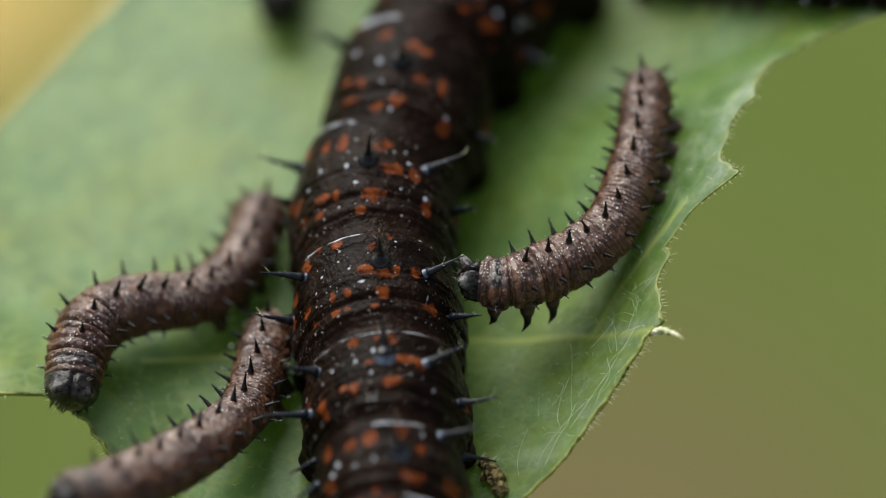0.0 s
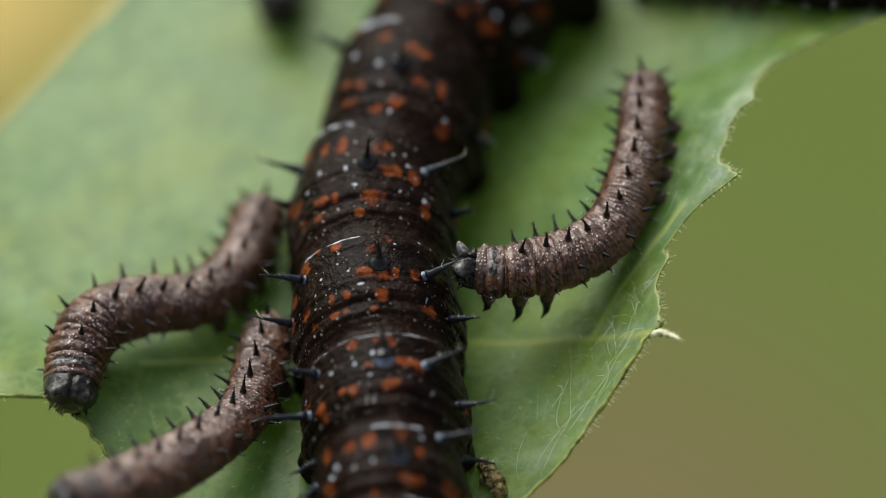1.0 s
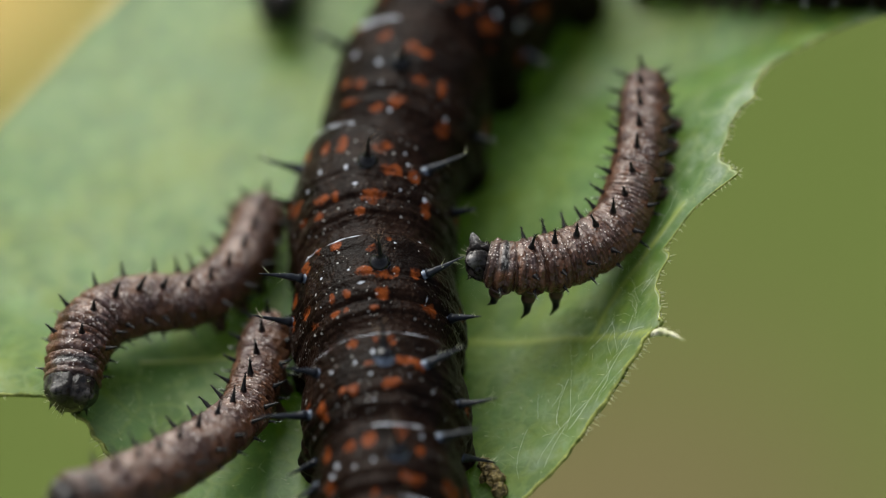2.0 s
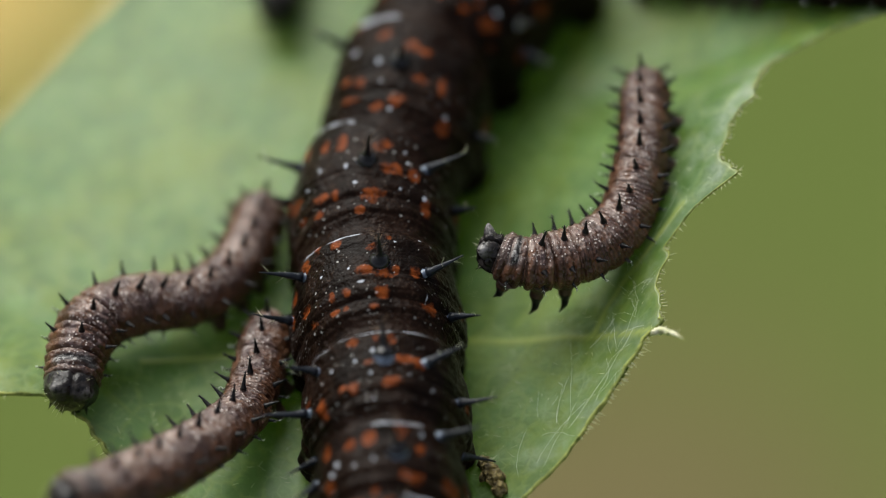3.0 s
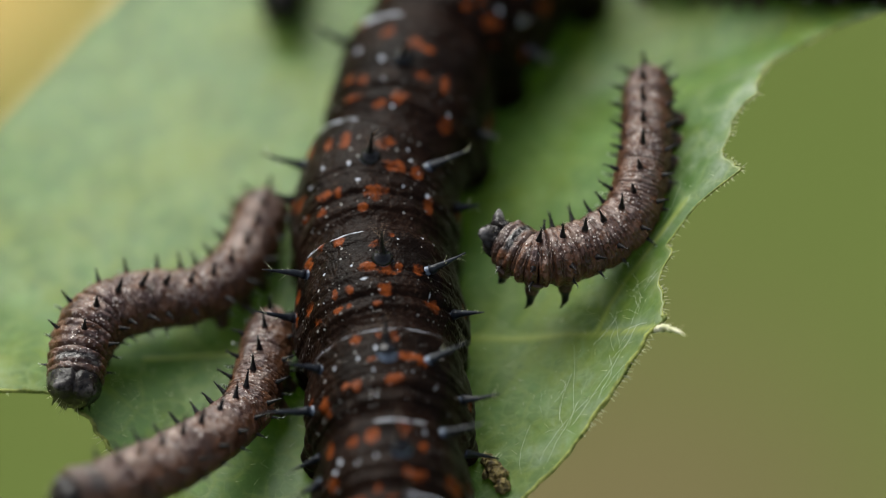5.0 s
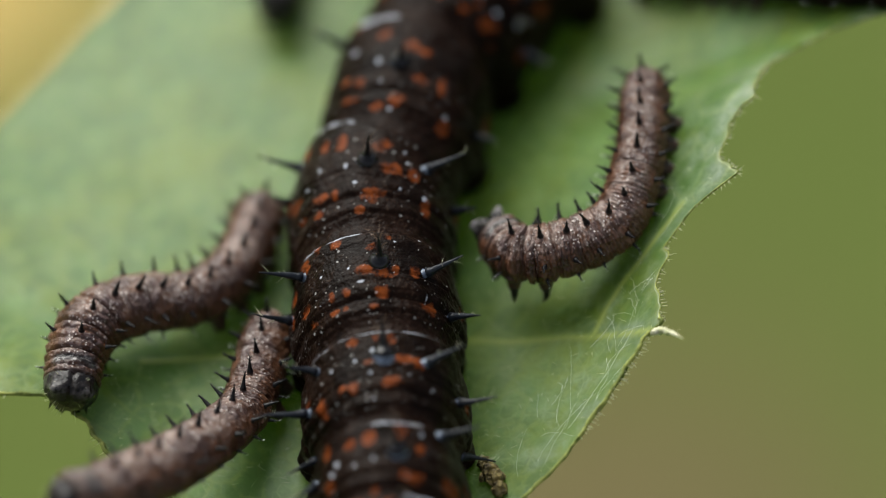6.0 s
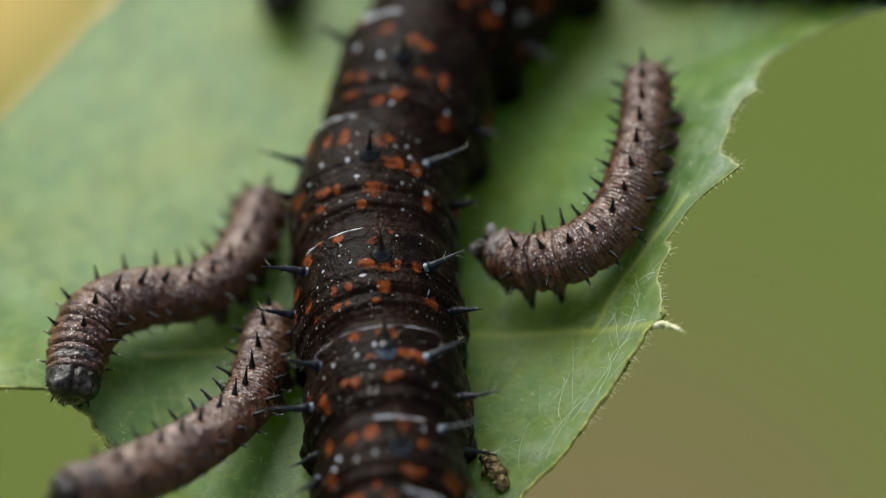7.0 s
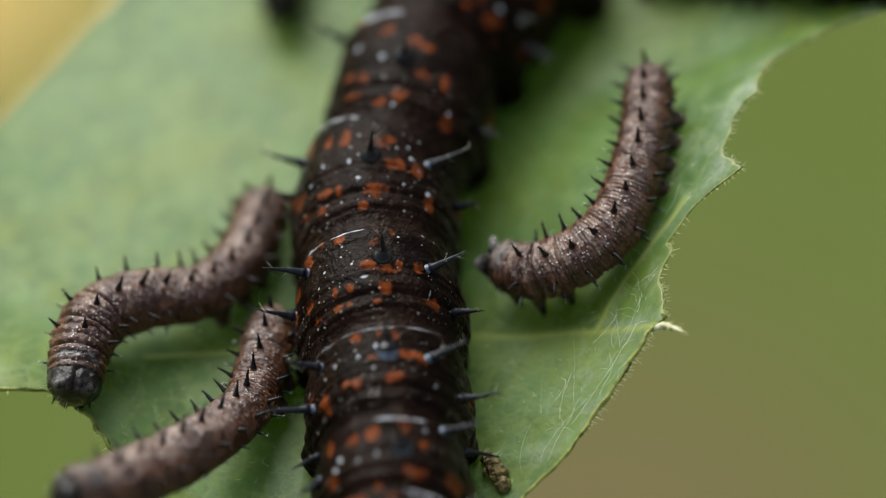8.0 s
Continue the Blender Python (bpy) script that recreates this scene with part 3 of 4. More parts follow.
PALE_ON = {
    2: [(0.25, -45, 0.032, 3.6), (0.41, -21, 0.032, 2.7), (0.42, -5, 0.039, 2.0), (0.61, -15, 0.018, 1.8), (0.81, -3, 0.025, 2.0), (0.71, 40, 0.018, 1.9)],
    3: [(0.36, -40, 0.022, 2.2), (0.39, -19, 0.026, 2.1), (0.55, -12, 0.019, 2.9), (0.45, -52, 0.019, 2.3), (0.2, 22, 0.022, 1.8), (0.32, 25, 0.022, 1.9),
         (0.59, 20, 0.019, 1.5), (0.61, 39, 0.026, 2.2), (0.7, -5, 0.015, 1.1)],
    4: [(0.34, -20, 0.022, 1.5), (0.31, -42, 0.018, 1.9), (0.26, -39, 0.013, 1.1), (0.04, 33, 0.022, 1.7), (0.11, 14, 0.022, 1.5), (0.5, -12, 0.018, 3.8),
         (0.62, 36, 0.035, 1.1), (0.59, -45, 0.009, 0.8)],
    # the first is the highlight beside the top spine's dome, painted as a spot
    5: [(0.22, -9, 0.041, 2.3), (0.3, -23, 0.03, 1.8), (0.3, -44, 0.03, 2.3), (0.46, -12, 0.025, 1.7), (-0.01, -62, 0.02, 1.8), (0.48, 18, 0.02, 1.5),
         (0.72, -11, 0.025, 1.4), (0.59, 38, 0.025, 1.1)],
    6: [(-0.18, -38, 0.05, 2.9), (0.42, -47, 0.05, 3.3), (0.53, -29, 0.038, 1.9), (0.49, -13, 0.038, 2.0), (0.51, -54, 0.038, 3.4), (0.15, 27, 0.044, 1.9)]}
SPINES_ON = {
    2: [(0.08, -67, -0.79, 0.14, 0.59, 1.4), (0.42, -5, 0.07, 0.15, 0.99, 1.25), (-0.68, 107, 0.82, 0.28, 0.5, 1.4), (-0.62, 58, 0.74, 0.22, 0.64, 1.4)],
    3: [(0.16, -76, -0.9, 0.22, 0.38, 1.56), (0.29, -91, -0.51, 0.5, 0.7, 1.4), (0.35, -4, -0.02, -0.01, 1.0, 1.25), (0.29, 40, 0.86, -0.17, 0.48, 1.49),
         (0.42, 78, 0.61, 0.44, 0.66, 1.4), (-0.44, 76, 0.83, 0.34, 0.43, 1.4)],
    4: [(0.17, -60, -0.95, 0.02, 0.32, 1.55), (0.38, -87, -0.88, 0.1, 0.46, 1.4), (0.32, 2, 0.02, -0.07, 1.0, 1.25), (0.38, 35, 0.87, 0.01, 0.5, 1.4),
         (0.65, 63, 0.72, 0.37, 0.59, 1.4)],
    5: [(0.17, -60, -0.86, 0.16, 0.49, 1.4), (0.47, -82, -0.96, 0.16, 0.22, 1.74), (0.28, -1, -0.01, -0.56, 0.83, 1.28), (0.33, 31, 0.86, -0.09, 0.5, 1.48),
         (0.5, 72, 0.92, 0.19, 0.34, 1.4)],
    6: [(0.4, -83, -0.53, 0.68, 0.51, 1.4), (0.4, 7, -0.08, -0.27, 0.96, 1.25), (0.06, 45, 0.93, 0.08, 0.36, 1.4), (-0.22, 105, 0.88, -0.21, -0.43, 1.4),
         (-0.18, -101, -0.79, 0.55, 0.28, 1.4)]}
# the pale line along each border: half thickness, from and to, in degrees
PALE_LINES = {2: (0.034, -50, -12), 3: (0.034, -66, -16), 4: (0.013, -62, -6), 5: (0.016, -85, 50), 6: (0.034, -18, 30), 7: (0.03, 5, 50)}


def flank(s, a):
    """How far the lower side bulges out towards the near end."""
    return math.exp(-((abs(a) - 1.85) / 0.30) ** 2) * smooth(17.0, 22.0, s)


def big_caterpillar():
    line = Curve(BIG_AXIS[::-1])
    # segment borders, from the rear to the head, by their place along the body
    span = line.length
    where = []
    for y in (7.0, 2.45, -1.90, -5.62, -8.85, -11.45, -14.2):
        s = min((k * 0.02 for k in range(int(span / 0.02))), key=lambda q: abs(line.point(q).y - y) + (9 if line.point(q).x > 2 else 0))
        where.append(s)
    borders = [where[0] - 4.6 * k for k in range(3, 0, -1)] + where
    borders = [0.25] + [b for b in borders if b > 1.8]
    cat = thing("caterpillar", (-2.0, 0.0, 0.0), "large black caterpillar with rust spots and blue-black branched spines", "caterpillar")
    base = Vector((-2.0, 0.0, 0.0))
    rng = random.Random(21)
    spines = [spine_mesh("spine", 1.4, 0.130, 0.165, rng, 5, STEEL, COLLAR_AND_GLINT) for _ in range(6)]
    # glossy domes whose bright rim is a highlight given as pale colour
    tops = [spine_mesh("spine", 1.25, 0.10, 0.35, rng, 9, HORN, GLOSS, COLLAR_AND_GLINT, SETA) for _ in range(3)]

    for i, (s0, s1) in enumerate(zip(borders, borders[1:])):
        size = s1 - s0
        seg = random.Random(50 + i)
        rust = RUST_ON.get(i, []) + [(v + seg.uniform(-0.02, 0.02), a + seg.uniform(-3, 3), h * seg.uniform(1.0, 1.5), w * seg.uniform(0.75, 1.1))
                                     for v, a, h, w in RUST_SPOTS if i not in RUST_ON or abs(a) > 70]
        pale = PALE_ON.get(i, []) + [(v, a + seg.uniform(-3, 3), h * seg.uniform(0.7, 1.3), w * seg.uniform(0.7, 1.3))
                                     for v, a, h, w in PALE_SPOTS if i not in PALE_ON]

        def radius(s, a, s0=s0, size=size, i=i):
            v = (s - s0) / size
            big = 2.40 - 0.40 * smooth(18.5, 26.5, s)
            crown = 0.35 + 0.65 * smooth(1.5, 0.9, abs(a))
            ridge = 0.15 * crown * smooth(-0.012, 0.012, v) * (1 - smooth(0.04, 0.24, v))
            swell = 0.20 * math.sin(math.pi * min(1, max(0, v / 0.82))) - 0.15 * crown * smooth(0.72, 0.93, v)
            w = v + 0.012 * noise.noise((a * 2.0, i * 3.0, 2.0))
            folds = 0.030 * math.sin(w * 2 * math.pi * 5.5 + 0.8 * noise.noise((a * 1.5, i, 4))) * smooth(0.30, 0.6, v)
            crease = -0.060 * sum(math.exp(-((w - q) / 0.014) ** 2) for q in (0.43, 0.66, 0.79)) * (1 + 0.6 * noise.noise((a * 3, i, 1.3)))
            crease -= 0.025 * sum(math.exp(-((w - q) / 0.008) ** 2) for q in (0.50, 0.60, 0.72, 0.84, 0.89)) * (0.8 + 0.9 * noise.noise((a * 4, i, 7.7)))
            end = -0.24 * crown * (1 - smooth(-0.06, -0.005, v)) - 0.10 * smooth(1.0, 1.06, v)
            low = -0.10 * smooth(1.9, 2.8, abs(a)) + 0.14 * math.exp(-((abs(a) - 1.75) / 0.25) ** 2) * math.sin(math.pi * min(1, max(0, v))) + 0.22 * flank(s, a)
            rough = 0.05 * noise.noise((s * 1.4, a * 3.0, 0.0)) + 0.034 * noise.noise((s * 4.5, a * 9.0, 5.0)) + 0.020 * noise.noise((s * 9.0, a * 20.0, 5.0)) + 0.012 * noise.noise((s * 17.0, a * 38.0, 2.0))
            return (big + ridge + swell + folds + crease + end + low + rough) * math.sqrt(min(1.0, max(0.02, (s + 0.05) / 2.2)))

        thick, lo, hi = PALE_LINES.get(i, (0.04, -30, -10))

        def marks(s, a, s0=s0, size=size, rust=rust, pale=pale, thick=thick, lo=lo, hi=hi, near=1.0 if 2 < i < 6 else 0.45):
            v, d = (s - s0) / size, math.degrees(a)
            r = max(1.0 - 0.5 * (((v - q[0]) / q[2]) ** 2 + ((d - q[1]) / q[3]) ** 2) for q in rust)
            p = max((1.0 - 0.5 * (((v - q[0]) / q[2]) ** 2 + ((d - q[1]) / q[3]) ** 2)) for q in pale)
            line_ = (1 - ((v - 0.012 - 0.010 * noise.noise((d * 0.05, s0, 1))) / thick) ** 2 * 0.5) * smooth(lo - 8, lo + 8, d) * (1 - smooth(hi - 8, hi + 8, d)) * (1.0 + 0.5 * noise.noise((d * 0.09, s0, 0)))
            return {"rust": max(0.0, r), "pale": max(0.0, p, line_), "brown": smooth(0.74, 0.86, v), "speckled": near * smooth(0.03, 0.12, v) * (1 - smooth(0.75, 0.95, v))}

        steps = int(size / 0.05)
        stations = [max(0.0 + 0.01 * k, s0 - 0.05 * size + 1.10 * size * k / steps) for k in range(steps + 1)]
        v, f, at = ring_tube(stations, 240, line.axes, radius, marks)
        skin = part("body_segment", [p - base for p in v], f, BIG, cat, attrs=at)
        # spines: along the segment, degrees round the back, aim (side, along, up), length
        usual = [(0.24, 5, 0.09, -0.1, 1.0, 1.25), (0.24, 47, 0.9, 0.0, 0.9, 1.4), (0.24, -60, -1.0, 0.0, 0.5, 1.4), (0.40, 84, 1.0, 0.0, 0.15, 1.2), (0.40, -88, -1.0, 0.0, 0.1, 1.2)]
        for place, a, out, fore, up, reach in SPINES_ON.get(i, usual):
            s = s0 + place * size
            o, t, n, side = line.axes(s)
            d = n * math.cos(radians(a)) + side * math.sin(radians(a))
            root = o + d * (radius(s, radians(a)) - 0.05)
            top = abs(a) < 20
            ob = put(new("spine", rng.choice(tops if top else spines)), skin, "", along(side * out + t * fore + n * up, root - base, rng.uniform(0, 360)))
            ob.scale = (1.0, 1.0, reach / (1.25 if top else 1.4))
        for sgn in (-1, 1):
            s = s0 + 0.5 * size
            o, t, n, side = line.axes(s)
            wide = 2.0 if i > 1 or sgn > 0 else 2.75
            foot = Curve([o + side * sgn * 1.4 - n * 0.9, o + side * sgn * wide - n * 1.5, o + side * sgn * (wide + 0.1) - n * 2.45])
            v, f, _ = ring_tube([foot.length * k / 24 for k in range(25)], 28, foot.axes,
                                lambda s, a: (0.85 - 0.30 * s / foot.length + 0.06 * math.sin(s * 11)) * (1 + 0.12 * noise.noise((s * 2, math.cos(a) * 2, math.sin(a) * 2))), lambda s, a: {"warm": 0.0})
            part("proleg", [p - base for p in v], f, BIG, skin)


# ---- the small caterpillars ----
def girth(u, full):
    """Body radius at the share u of the length from tail to head."""
    return full * (0.58 + 0.27 * smooth(0.0, 0.12, u) + 0.15 * smooth(0.32, 0.70, u)) * (1 - 0.16 * smooth(0.78, 1.0, u)) * math.sqrt(min(1.0, max(0.0, u + 0.012) / 0.05))


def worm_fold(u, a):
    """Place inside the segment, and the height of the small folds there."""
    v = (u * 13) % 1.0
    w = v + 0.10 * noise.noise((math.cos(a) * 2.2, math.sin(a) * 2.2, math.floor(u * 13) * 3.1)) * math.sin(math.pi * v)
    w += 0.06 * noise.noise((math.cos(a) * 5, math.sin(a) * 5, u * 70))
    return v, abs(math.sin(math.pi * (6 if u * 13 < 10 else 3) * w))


def worm_radius(u, a, full):
    v, fold = worm_fold(u, a)
    x, y = math.cos(a), math.sin(a)
    front = smooth(0.72, 0.84, u)
    r = girth(u, full) * (0.930 + (0.052 * (1 + 0.9 * noise.noise((u * 26, x * 2.5, y * 2.5))) + 0.040 * front) * fold ** 0.7 + 0.030 * math.sin(math.pi * v) - (0.040 + 0.055 * front) * math.exp(-(min(v, 1 - v) / 0.06) ** 2))
    r *= 1 + 0.040 * noise.noise((u * 50, x * 3, y * 3)) + 0.034 * noise.noise((u * 130, x * 9, y * 9)) + 0.020 * noise.noise((u * 330, x * 20, y * 20))
    return r * (1 - 0.05 * smooth(1.9, 2.7, abs(a)) + 0.06 * math.exp(-((abs(a) - 1.6) / 0.3) ** 2))


def worm_marks(u, a):
    v, fold = worm_fold(u, a)
    warm = sum(math.exp(-((v - 0.42) / 0.16) ** 2 - ((math.degrees(a) - q) / 12) ** 2) for q in (-62, 0, 62))
    # groove and the belly part of dark place shade that is painted on
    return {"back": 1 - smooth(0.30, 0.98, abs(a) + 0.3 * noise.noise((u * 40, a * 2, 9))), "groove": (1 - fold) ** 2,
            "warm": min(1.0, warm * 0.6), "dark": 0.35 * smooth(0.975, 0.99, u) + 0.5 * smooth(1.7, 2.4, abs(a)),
            "plate": min(1.0, 1.3 * math.exp(-((u - 0.955) / 0.012) ** 2)) * (1 - smooth(0.75, 1.15, abs(a)))}


def head_mesh(size, horns=0.16, crack=0.12, skin=SHELL, pale=0.35):
    """A black two-lobed head capsule looking along y, with a knob on each lobe and mouthparts."""
    bm = bmesh.new()
    bmesh.ops.create_uvsphere(bm, u_segments=56, v_segments=40, radius=1.0)
    knobs = []
    for w in bm.verts:
        x, y, z = w.co
        groove = crack * math.exp(-(x / 0.10) ** 2) * smooth(-0.6, 0.3, z)
        knob = horns * sum(math.exp(-((x - q) ** 2 + (z - 0.70) ** 2 + (y - 0.25) ** 2) / 0.07) for q in (-0.52, 0.52))
        # where the lobes' grey and painted highlights lie
        knobs.append(min(1.0, pale * 1.5 * sum(math.exp(-((x - q) ** 2 + (z - 0.68) ** 2 + (y - 0.20) ** 2) / 0.06) for q in (-0.52, 0.52))))
        cheek = 0.07 * sum(math.exp(-((x - q) ** 2 + (z + 0.35) ** 2) / 0.10) for q in (-0.65, 0.65))
        k = 1 - groove + knob + cheek + crack * (0.5 * noise.noise(w.co * 2.6) + 0.2 * noise.noise(w.co * 7) + 0.1 * noise.noise(w.co * 15))
        k -= 0.07 * math.exp(-((z + 0.30) / 0.16) ** 2) * smooth(0.0, 0.5, y)
        face = 0.15 * smooth(0.2, 0.9, y) * math.exp(-(x / 0.3) ** 2) * smooth(0.5, -0.5, z)
        w.co = Vector((x * 1.0 * k, (y * 0.84 + face) * k, z * 1.0 * k)) * size
    v = [tuple(w.co) for w in bm.verts]
    bm.verts.index_update()
    f = [tuple(w.index for w in q.verts) for q in bm.faces]
    bm.free()
    slots = [0] * len(f)
    rng = random.Random(3)
    for sgn in (-1, 1):
        needle(v, f, (sgn * 0.30 * size, 0.72 * size, -0.62 * size), (sgn * 0.14 * size, 0.98 * size, -0.78 * size), 0.20 * size, 8, root=0)
        needle(v, f, (sgn * 0.62 * size, 0.62 * size, -0.45 * size), (sgn * 0.70 * size, 0.92 * size, -0.56 * size), 0.07 * size, 6, root=0)
    slots += [0] * (len(f) - len(slots))
    for _ in range(20):
        d = Vector((rng.uniform(-1, 1), rng.uniform(-0.3, 1), rng.uniform(-0.8, 0.9))).normalized()
        p = d * size * 0.92
        needle(v, f, p, p + d * size * rng.uniform(0.2, 0.42), 0.008, root=0)
    slots += [1] * (len(f) - len(slots))
    me = bpy.data.meshes.new("head")
    me.from_pydata([tuple(c * MM for c in p) for p in v], [], f)
    me.attributes.new("knob", "FLOAT", "POINT").data.foreach_set("value", knobs + [0.0] * (len(v) - len(knobs)))
    me.materials.append(skin)
    me.materials.append(HAIR)
    me.polygons.foreach_set("material_index", slots)
    me.polygons.foreach_set("use_smooth", [True] * len(f))
    return me


def leg_mesh(length, r):
    """A jointed, hooked leg that hangs along -z."""
    line = Curve([(0, 0, 0.15), (0.0, 0.0, -0.35 * length), (0.0, 0.05 * length, -0.7 * length), (0, -0.06 * length, -length)])
    v, f, _ = ring_tube([line.length * k / 20 for k in range(21)], 10, lambda s: (line.point(s), Vector((0, 0, -1)), Vector((0, 1, 0)), Vector((1, 0, 0))),
                        lambda s, a: r * (1.25 - 1.18 * (s / line.length) ** 0.62) * (1 + 0.09 * math.sin(s / line.length * 19)), lambda s, a: {"warm": 0.0})
    slots = [1 if sum(v[k].z for k in q) / len(q) > -0.34 * length else 0 for q in f]
    me = bpy.data.meshes.new("leg")
    me.from_pydata([tuple(c * MM for c in p) for p in v], [], f)
    me.materials.append(HORN)
    me.materials.append(FLESH)
    me.polygons.foreach_set("material_index", slots)
    me.polygons.foreach_set("use_smooth", [True] * len(f))
    return me


def foot_mesh(length, r):
    """A stubby, ringed proleg that hangs along -z."""
    v, f, _ = ring_tube([length * (k / 12 * 1.2 - 0.2) for k in range(13)], 14, lambda s: (Vector((0, 0, -s)), Vector((0, 0, -1)), Vector((0, 1, 0)), Vector((1, 0, 0))),
                        lambda s, a: r * (1.2 - 0.5 * max(0, s) / length + 0.07 * math.sin(s / length * 22)), lambda s, a: {"warm": 0.0})
    me = bpy.data.meshes.new("proleg")
    me.from_pydata([tuple(c * MM for c in p) for p in v], [], f)
    me.materials.append(FLESH)
    me.polygons.foreach_set("use_smooth", [True] * len(f))
    return me


WORM_RNG = random.Random(77)
WORM_SPINES = [spine_mesh("spine", WORM_RNG.uniform(0.54, 0.70), 0.084, 0.105, WORM_RNG, 9, HORN, FLESH, bristle=HORN) for _ in range(7)]
WORM_SIDES = [spine_mesh("spine", WORM_RNG.uniform(0.48, 0.62), 0.070, 0.10, WORM_RNG, 7, HORN, FLESH, bristle=SILK) for _ in range(4)]
LEG, FOOT = leg_mesh(1.10, 0.36), foot_mesh(0.55, 0.27)


def limbs(skin, u0, u1, place, full, seed, splay=0.0, feet=(0, 2, 3, 4, 5)):
    """Spines, legs and prolegs whose root lies between the shares u0 and u1; place(u) gives origin, forward, up, side."""
    rng = random.Random(seed)
    for k in range(13):
        u = (k + 0.42) / 13
        if not u0 <= u < u1:
            continue
        o, t, n, side = place(u)
        for a in (0, -62, 62, -98, 98):
            d = n * math.cos(radians(a)) + side * math.sin(radians(a))
            aim = d + t * rng.uniform(-0.25, 0.1) + n * 0.1
            if k == 12 and abs(a) < 90:
                continue
            me = rng.choice(WORM_SIDES if abs(a) > 90 else WORM_SPINES)
            ob = put(new("spine", me), skin, "", along(aim, o + d * (girth(u, full) - 0.04), rng.uniform(0, 360)))
            if abs(a) > 90 or k == 12:
                ob.scale = (0.85, 0.85, 0.8)
            elif a:
                ob.scale = (0.9, 0.9, 0.86)
        for sgn in (-1, 1):
            d = side * sgn
            if k in (10, 11, 12):
                ob = put(new("leg", LEG), skin, "", along(n * 0.9 - d * 0.20 - t * 0.15, o + d * 0.50 * full - n * girth(u, full) * 0.66, 90))
                ob.scale = (1.0, 1.0, 0.72 if k == 12 else 1.0)
            if k in feet:
                wide = splay if sgn > 0 else -0.5 * splay
                put(new("proleg", FOOT), skin, "", along(n * (0.8 - 0.35 * wide) - d * (0.6 + 0.3 * wide), o + d * (0.58 + 0.16 * wide) * full - n * girth(u, full) * (0.62 - 0.15 * wide), 90))


def still_worm(points, full, label, roll, base, head_dip, seed, head=0.93, skin_of=SMALL, feet=(0, 2, 3, 4, 5)):
    line = Curve(points)
    cat = thing("caterpillar", base, label, "caterpillar", "small brown caterpillars")
    base = Vector(base)

    def axes(s):
        return line.axes(s, roll)

    for k in range(13):
        u0, u1 = k / 13, (k + 1) / 13
        st = [line.length * (u0 + (u1 - u0) * (j / 40)) for j in range(41)]
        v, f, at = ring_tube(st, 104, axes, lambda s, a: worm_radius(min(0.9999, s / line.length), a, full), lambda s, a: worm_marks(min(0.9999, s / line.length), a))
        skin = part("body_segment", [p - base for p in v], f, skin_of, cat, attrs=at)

        def place(u):
            o, t, n, side = line.axes(u * line.length, roll)
            return o - base, t, n, side

        limbs(skin, u0, u1, place, full, seed * 100 + k, feet=feet)
    m = line.stance(line.length + 0.10, roll) @ pose(0, 0, 0, head_dip, 0, 0)
    m.translation -= base
    put(new("head", head_mesh(full * head)), cat, "shiny black head", m)


# the restless caterpillar: places its body goes through, seconds and millimetres
TAIL = [(6.43, 4.8, 5.0), (6.37, 3.0, 5.1)]
RUMP = [(0, 5.96, 0.87, 4.85), (0.5, 5.99, 0.88, 4.85), (1, 6.01, 0.89, 4.85), (1.5, 6.03, 0.88, 4.85), (3, 6.16, 0.91, 4.85), (3.5, 6.17, 0.94, 4.85), (4, 6.19, 0.94, 4.85), (4.5, 6.22, 0.92, 4.85), (6, 6.10, 0.96, 4.85), (6.5, 6.07, 0.92, 4.85), (7, 6.02, 0.95, 4.85), (7.5, 6.00, 0.96, 4.85), (8, 6.01, 0.94, 4.85)]
WAIST = [(0, 5.25, -0.99, 4.30), (0.5, 5.28, -0.93, 4.30), (1, 5.31, -0.94, 4.30), (1.5, 5.36, -0.95, 4.30), (3, 5.63, -0.80, 4.30), (3.5, 5.69, -0.78, 4.30), (4, 5.72, -0.73, 4.30), (4.5, 5.78, -0.72, 4.30), (6, 5.51, -0.71, 4.30), (6.5, 5.45, -0.79, 4.30), (7, 5.41, -0.81, 4.30), (7.5, 5.41, -0.80, 4.30), (8, 5.37, -0.85, 4.30)]
CHEST = [(0, 4.03, -2.07, 4.00), (0.5, 3.97, -2.03, 4.02), (1, 3.97, -1.96, 4.03), (1.5, 3.99, -1.96, 4.05), (3, 4.42, -1.90, 4.10), (3.5, 4.42, -1.95, 4.10), (4, 4.52, -1.90, 4.10), (4.5, 4.62, -1.84, 4.10), (6, 4.24, -1.39, 3.90), (6.5, 4.25, -1.70, 3.85), (7, 4.32, -1.73, 3.80), (7.5, 4.28, -1.72, 3.75), (8, 4.31, -1.75, 3.70)]
NECK = [(0, 2.24, -3.09, 4.10), (0.5, 2.15, -2.82, 4.12), (1, 2.20, -2.59, 4.13), (1.5, 2.26, -2.57, 4.15), (3, 2.72, -2.44, 4.20), (3.5, 2.80, -2.58, 4.20), (4, 2.79, -2.56, 4.20), (4.5, 2.94, -2.57, 4.20), (6, 2.60, -1.66, 3.70), (6.5, 2.70, -1.85, 3.50), (7, 2.80, -1.91, 3.30), (7.5, 2.84, -1.97, 3.20), (8, 2.94, -1.98, 3.10)]
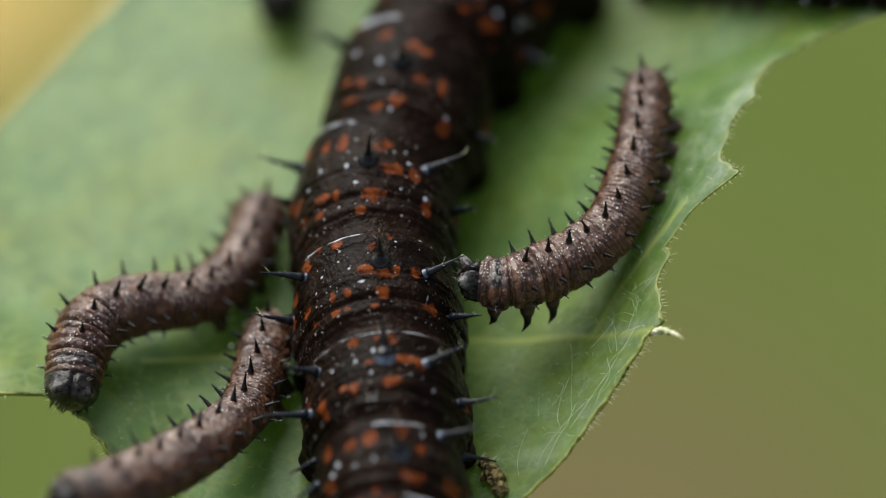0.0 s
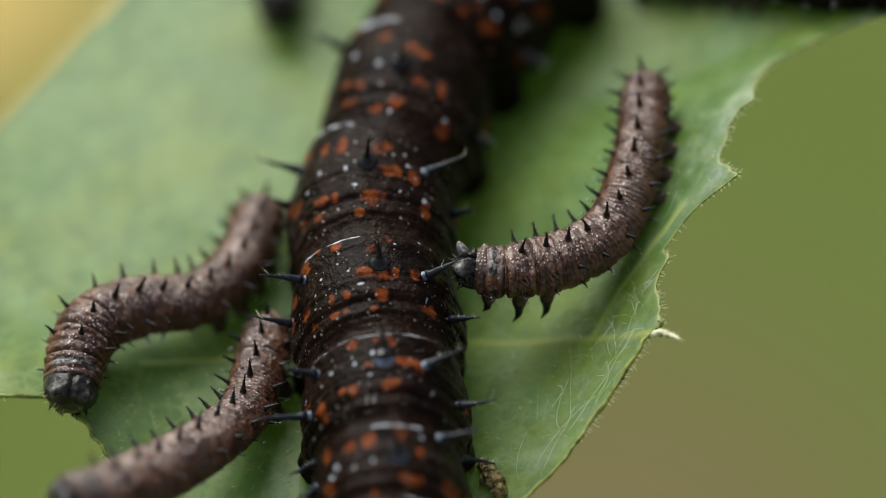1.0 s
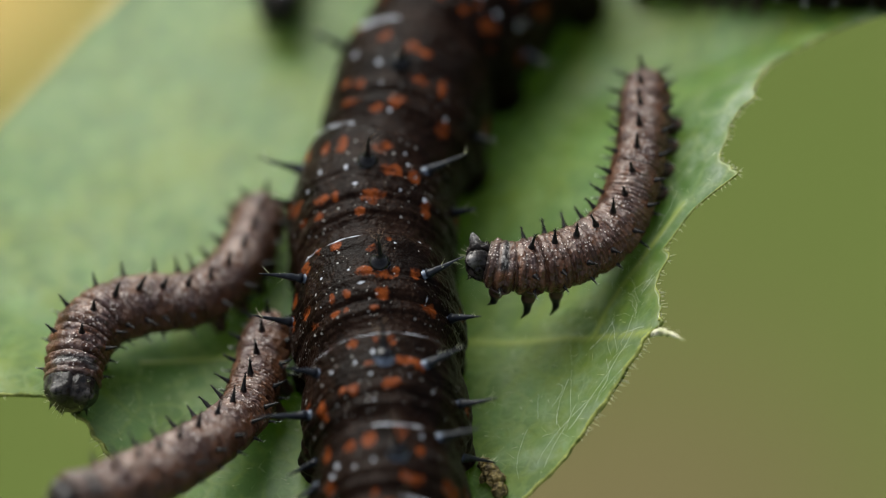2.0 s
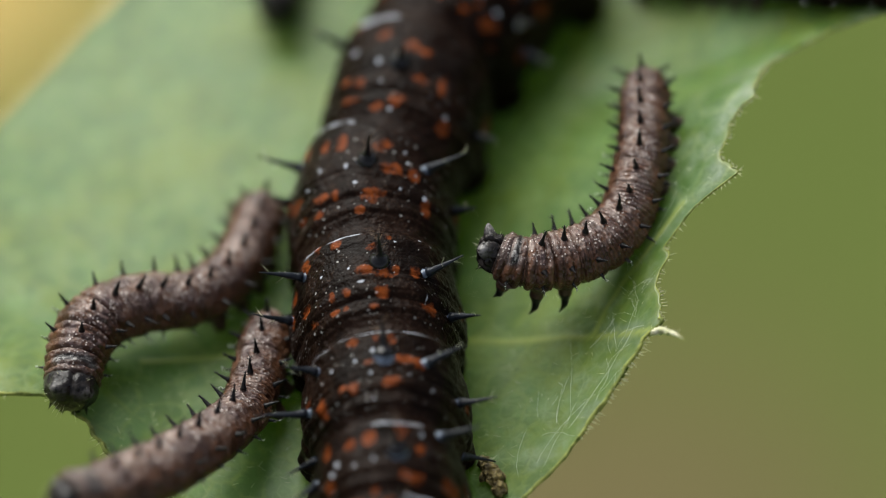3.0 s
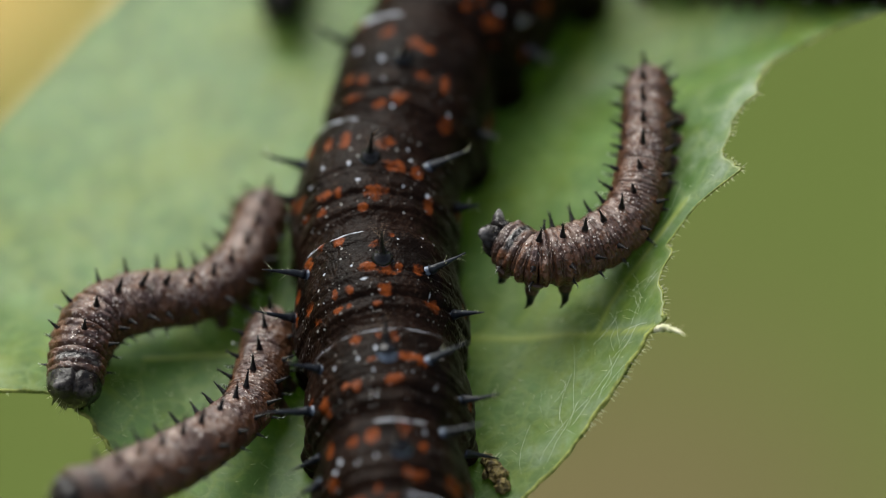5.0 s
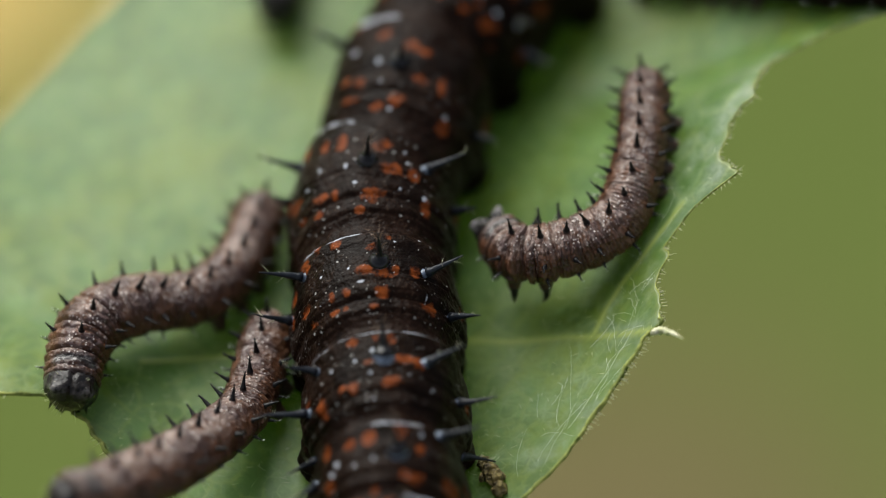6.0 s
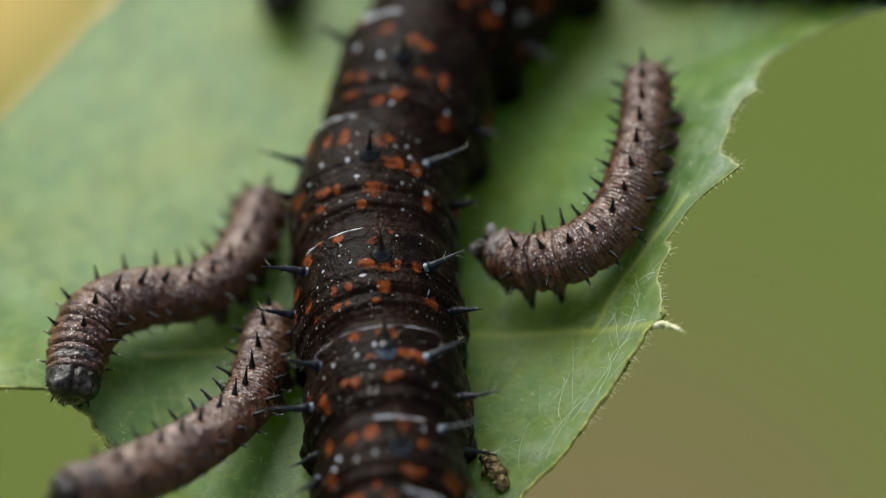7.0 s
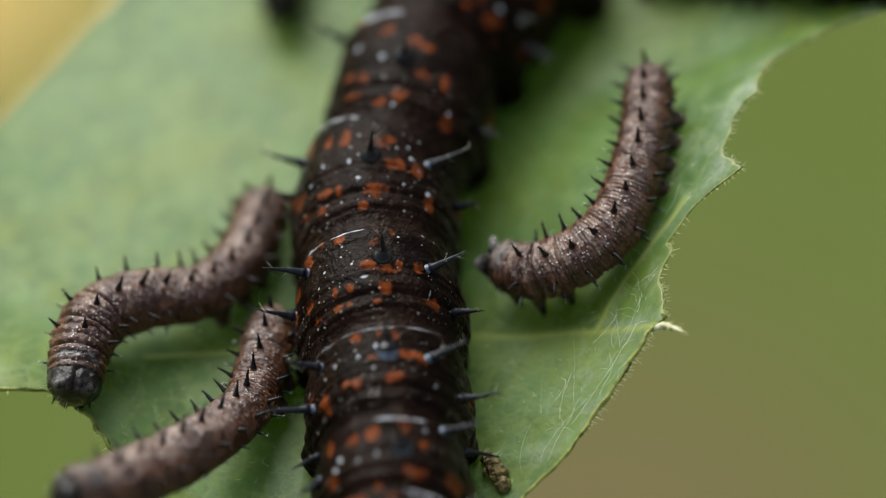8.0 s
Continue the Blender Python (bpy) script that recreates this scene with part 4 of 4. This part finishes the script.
FACE = [(0, 1.21, -3.07, 4.10), (0.5, 1.06, -2.73, 4.15), (1, 1.10, -2.56, 4.20), (1.5, 1.23, -2.52, 4.25), (3, 1.79, -2.24, 4.40), (3.5, 1.85, -2.29, 4.40), (4, 1.86, -2.24, 4.40), (4.5, 1.89, -2.16, 4.40), (6, 1.80, -0.50, 3.20), (6.5, 1.74, -0.76, 2.95), (7, 1.76, -0.97, 2.70), (7.5, 1.76, -1.11, 2.55), (8, 1.89, -1.15, 2.40)]
RESTLESS_FULL, RINGS, RESTLESS_BASE = 0.91, 39, Vector((6.4, 3.0, 3.6))
restless = {}


def restless_roll(t, u):
    """Degrees by which the front end rolls over as the head dips."""
    return (-2 + 6 * smooth(4.5, 6.0, t) + 9 * smooth(6.0, 7.5, t)) * smooth(0.4, 0.75, u) - 12 * (1 - smooth(0.1, 0.5, u))


def restless_line(k):
    return Curve(TAIL + [row[k][1:] for row in (RUMP, WAIST, CHEST, NECK, FACE)])


def restless_worm():
    cat = thing("caterpillar", RESTLESS_BASE, "small brown spiny caterpillar swinging its raised front end", "caterpillar", "small brown caterpillars")
    rest = restless_line(0).length * 0.99
    step = rest / RINGS
    restless["rings"] = []
    for k in range(RINGS):
        mid = (k + 0.5) / RINGS

        def axes(s):
            return Vector((0, s, 0)), Vector((0, 1, 0)), Vector((0, 0, 1)), Vector((-1, 0, 0))

        def radius(s, a):
            u = min(0.9999, max(0.0, mid + s / rest))
            tuck = 1 - 0.06 * smooth(0.5, 0.72, abs(s) / step)
            return worm_radius(u, a, RESTLESS_FULL) * (tuck if 0 < k < RINGS - 1 or s * (k - 1) < 0 else 1)

        st = [step * (j / 20 - 0.5) * 1.44 for j in range(21)]
        if k == 0:
            st = [s for s in st if s > -0.5 * step] 
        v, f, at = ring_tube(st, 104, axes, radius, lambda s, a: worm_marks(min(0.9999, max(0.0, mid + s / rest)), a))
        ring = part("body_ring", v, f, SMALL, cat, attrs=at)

        def place(u):
            return Vector((0, (u - mid) * rest, 0)), Vector((0, 1, 0)), Vector((0, 0, 1)), Vector((-1, 0, 0))

        limbs(ring, k / RINGS, (k + 1) / RINGS, place, RESTLESS_FULL, 900 + k, 1.0, (2, 3, 4, 5))
        restless["rings"].append((ring, mid))
    restless["head"] = put(new("head", head_mesh(RESTLESS_FULL * 0.68, 0.50, 0.34, CAPSULE, 1.0)), cat, "shiny black head")


def far_caterpillars():
    """Two dark caterpillars farther up the leaf."""
    for points, full, base in (([(-5.5, 17.2, 0.8), (-5.45, 15.2, 0.8), (-5.4, 13.6, 0.85), (-5.4, 12.5, 0.95), (-5.4, 11.4, 1.15)], 0.75, (-5.4, 12.5, 0)),
                               ([(6.2, 12.2, 2.3), (8.0, 11.6, 3.0), (10.0, 10.2, 4.5), (12.0, 8.55, 6.1), (14.0, 7.5, 7.3), (16.5, 7.1, 8.0)], 1.55, (12.0, 8.6, 4.6))):
        still_worm(points, full, "dark blurred caterpillar resting farther up the leaf", 0, base, 0, int(base[0] * 10) + 300, skin_of=BIG)


ground()
leaf()
silk_threads()
dropping()
big_caterpillar()
still_worm([(-5.67, 2.93, 1.2), (-5.92, 1.63, 1.2), (-6.51, -0.09, 1.3), (-7.72, -1.45, 1.4), (-9.48, -2.0, 1.7), (-10.76, -2.86, 2.0),
            (-11.34, -4.11, 2.0), (-11.5, -5.3, 1.8)], 0.98, "small brown spiny caterpillar curled with its shiny black head down", 8, (-8.0, -1.5, 0), -25, 1, 0.88)
still_worm([(-5.37, -1.97, 1.2), (-5.56, -3.24, 1.2), (-5.84, -4.91, 1.3), (-6.2, -6.19, 1.5), (-7.02, -7.70, 2.2), (-8.34, -9.36, 2.9),
            (-9.98, -10.92, 3.75), (-11.3, -11.8, 4.4)], 0.95, "small brown spiny caterpillar reaching over the leaf edge", -5, (-6.0, -5.0, 0), -10, 2, 0.62, feet=(0, 2, 3))
restless_worm()
far_caterpillars()


def motions():
    times_ = [row[0] for row in FACE]
    lines = [restless_line(k) for k in range(len(times_))]

    def local(m):
        m = m.copy()
        m.translation = (m.translation - RESTLESS_BASE) * MM
        return m

    for ring, mid in restless["rings"]:
        walk(ring, [(t, local(c.stance(mid * c.length, restless_roll(t, mid)))) for t, c in zip(times_, lines)])
    walk(restless["head"], [(t, local(c.stance(c.length + 0.20, restless_roll(t, 1.0)) @ pose(0, 0, -0.00012, -24, 0, 0))) for t, c in zip(times_, lines)])


motions()
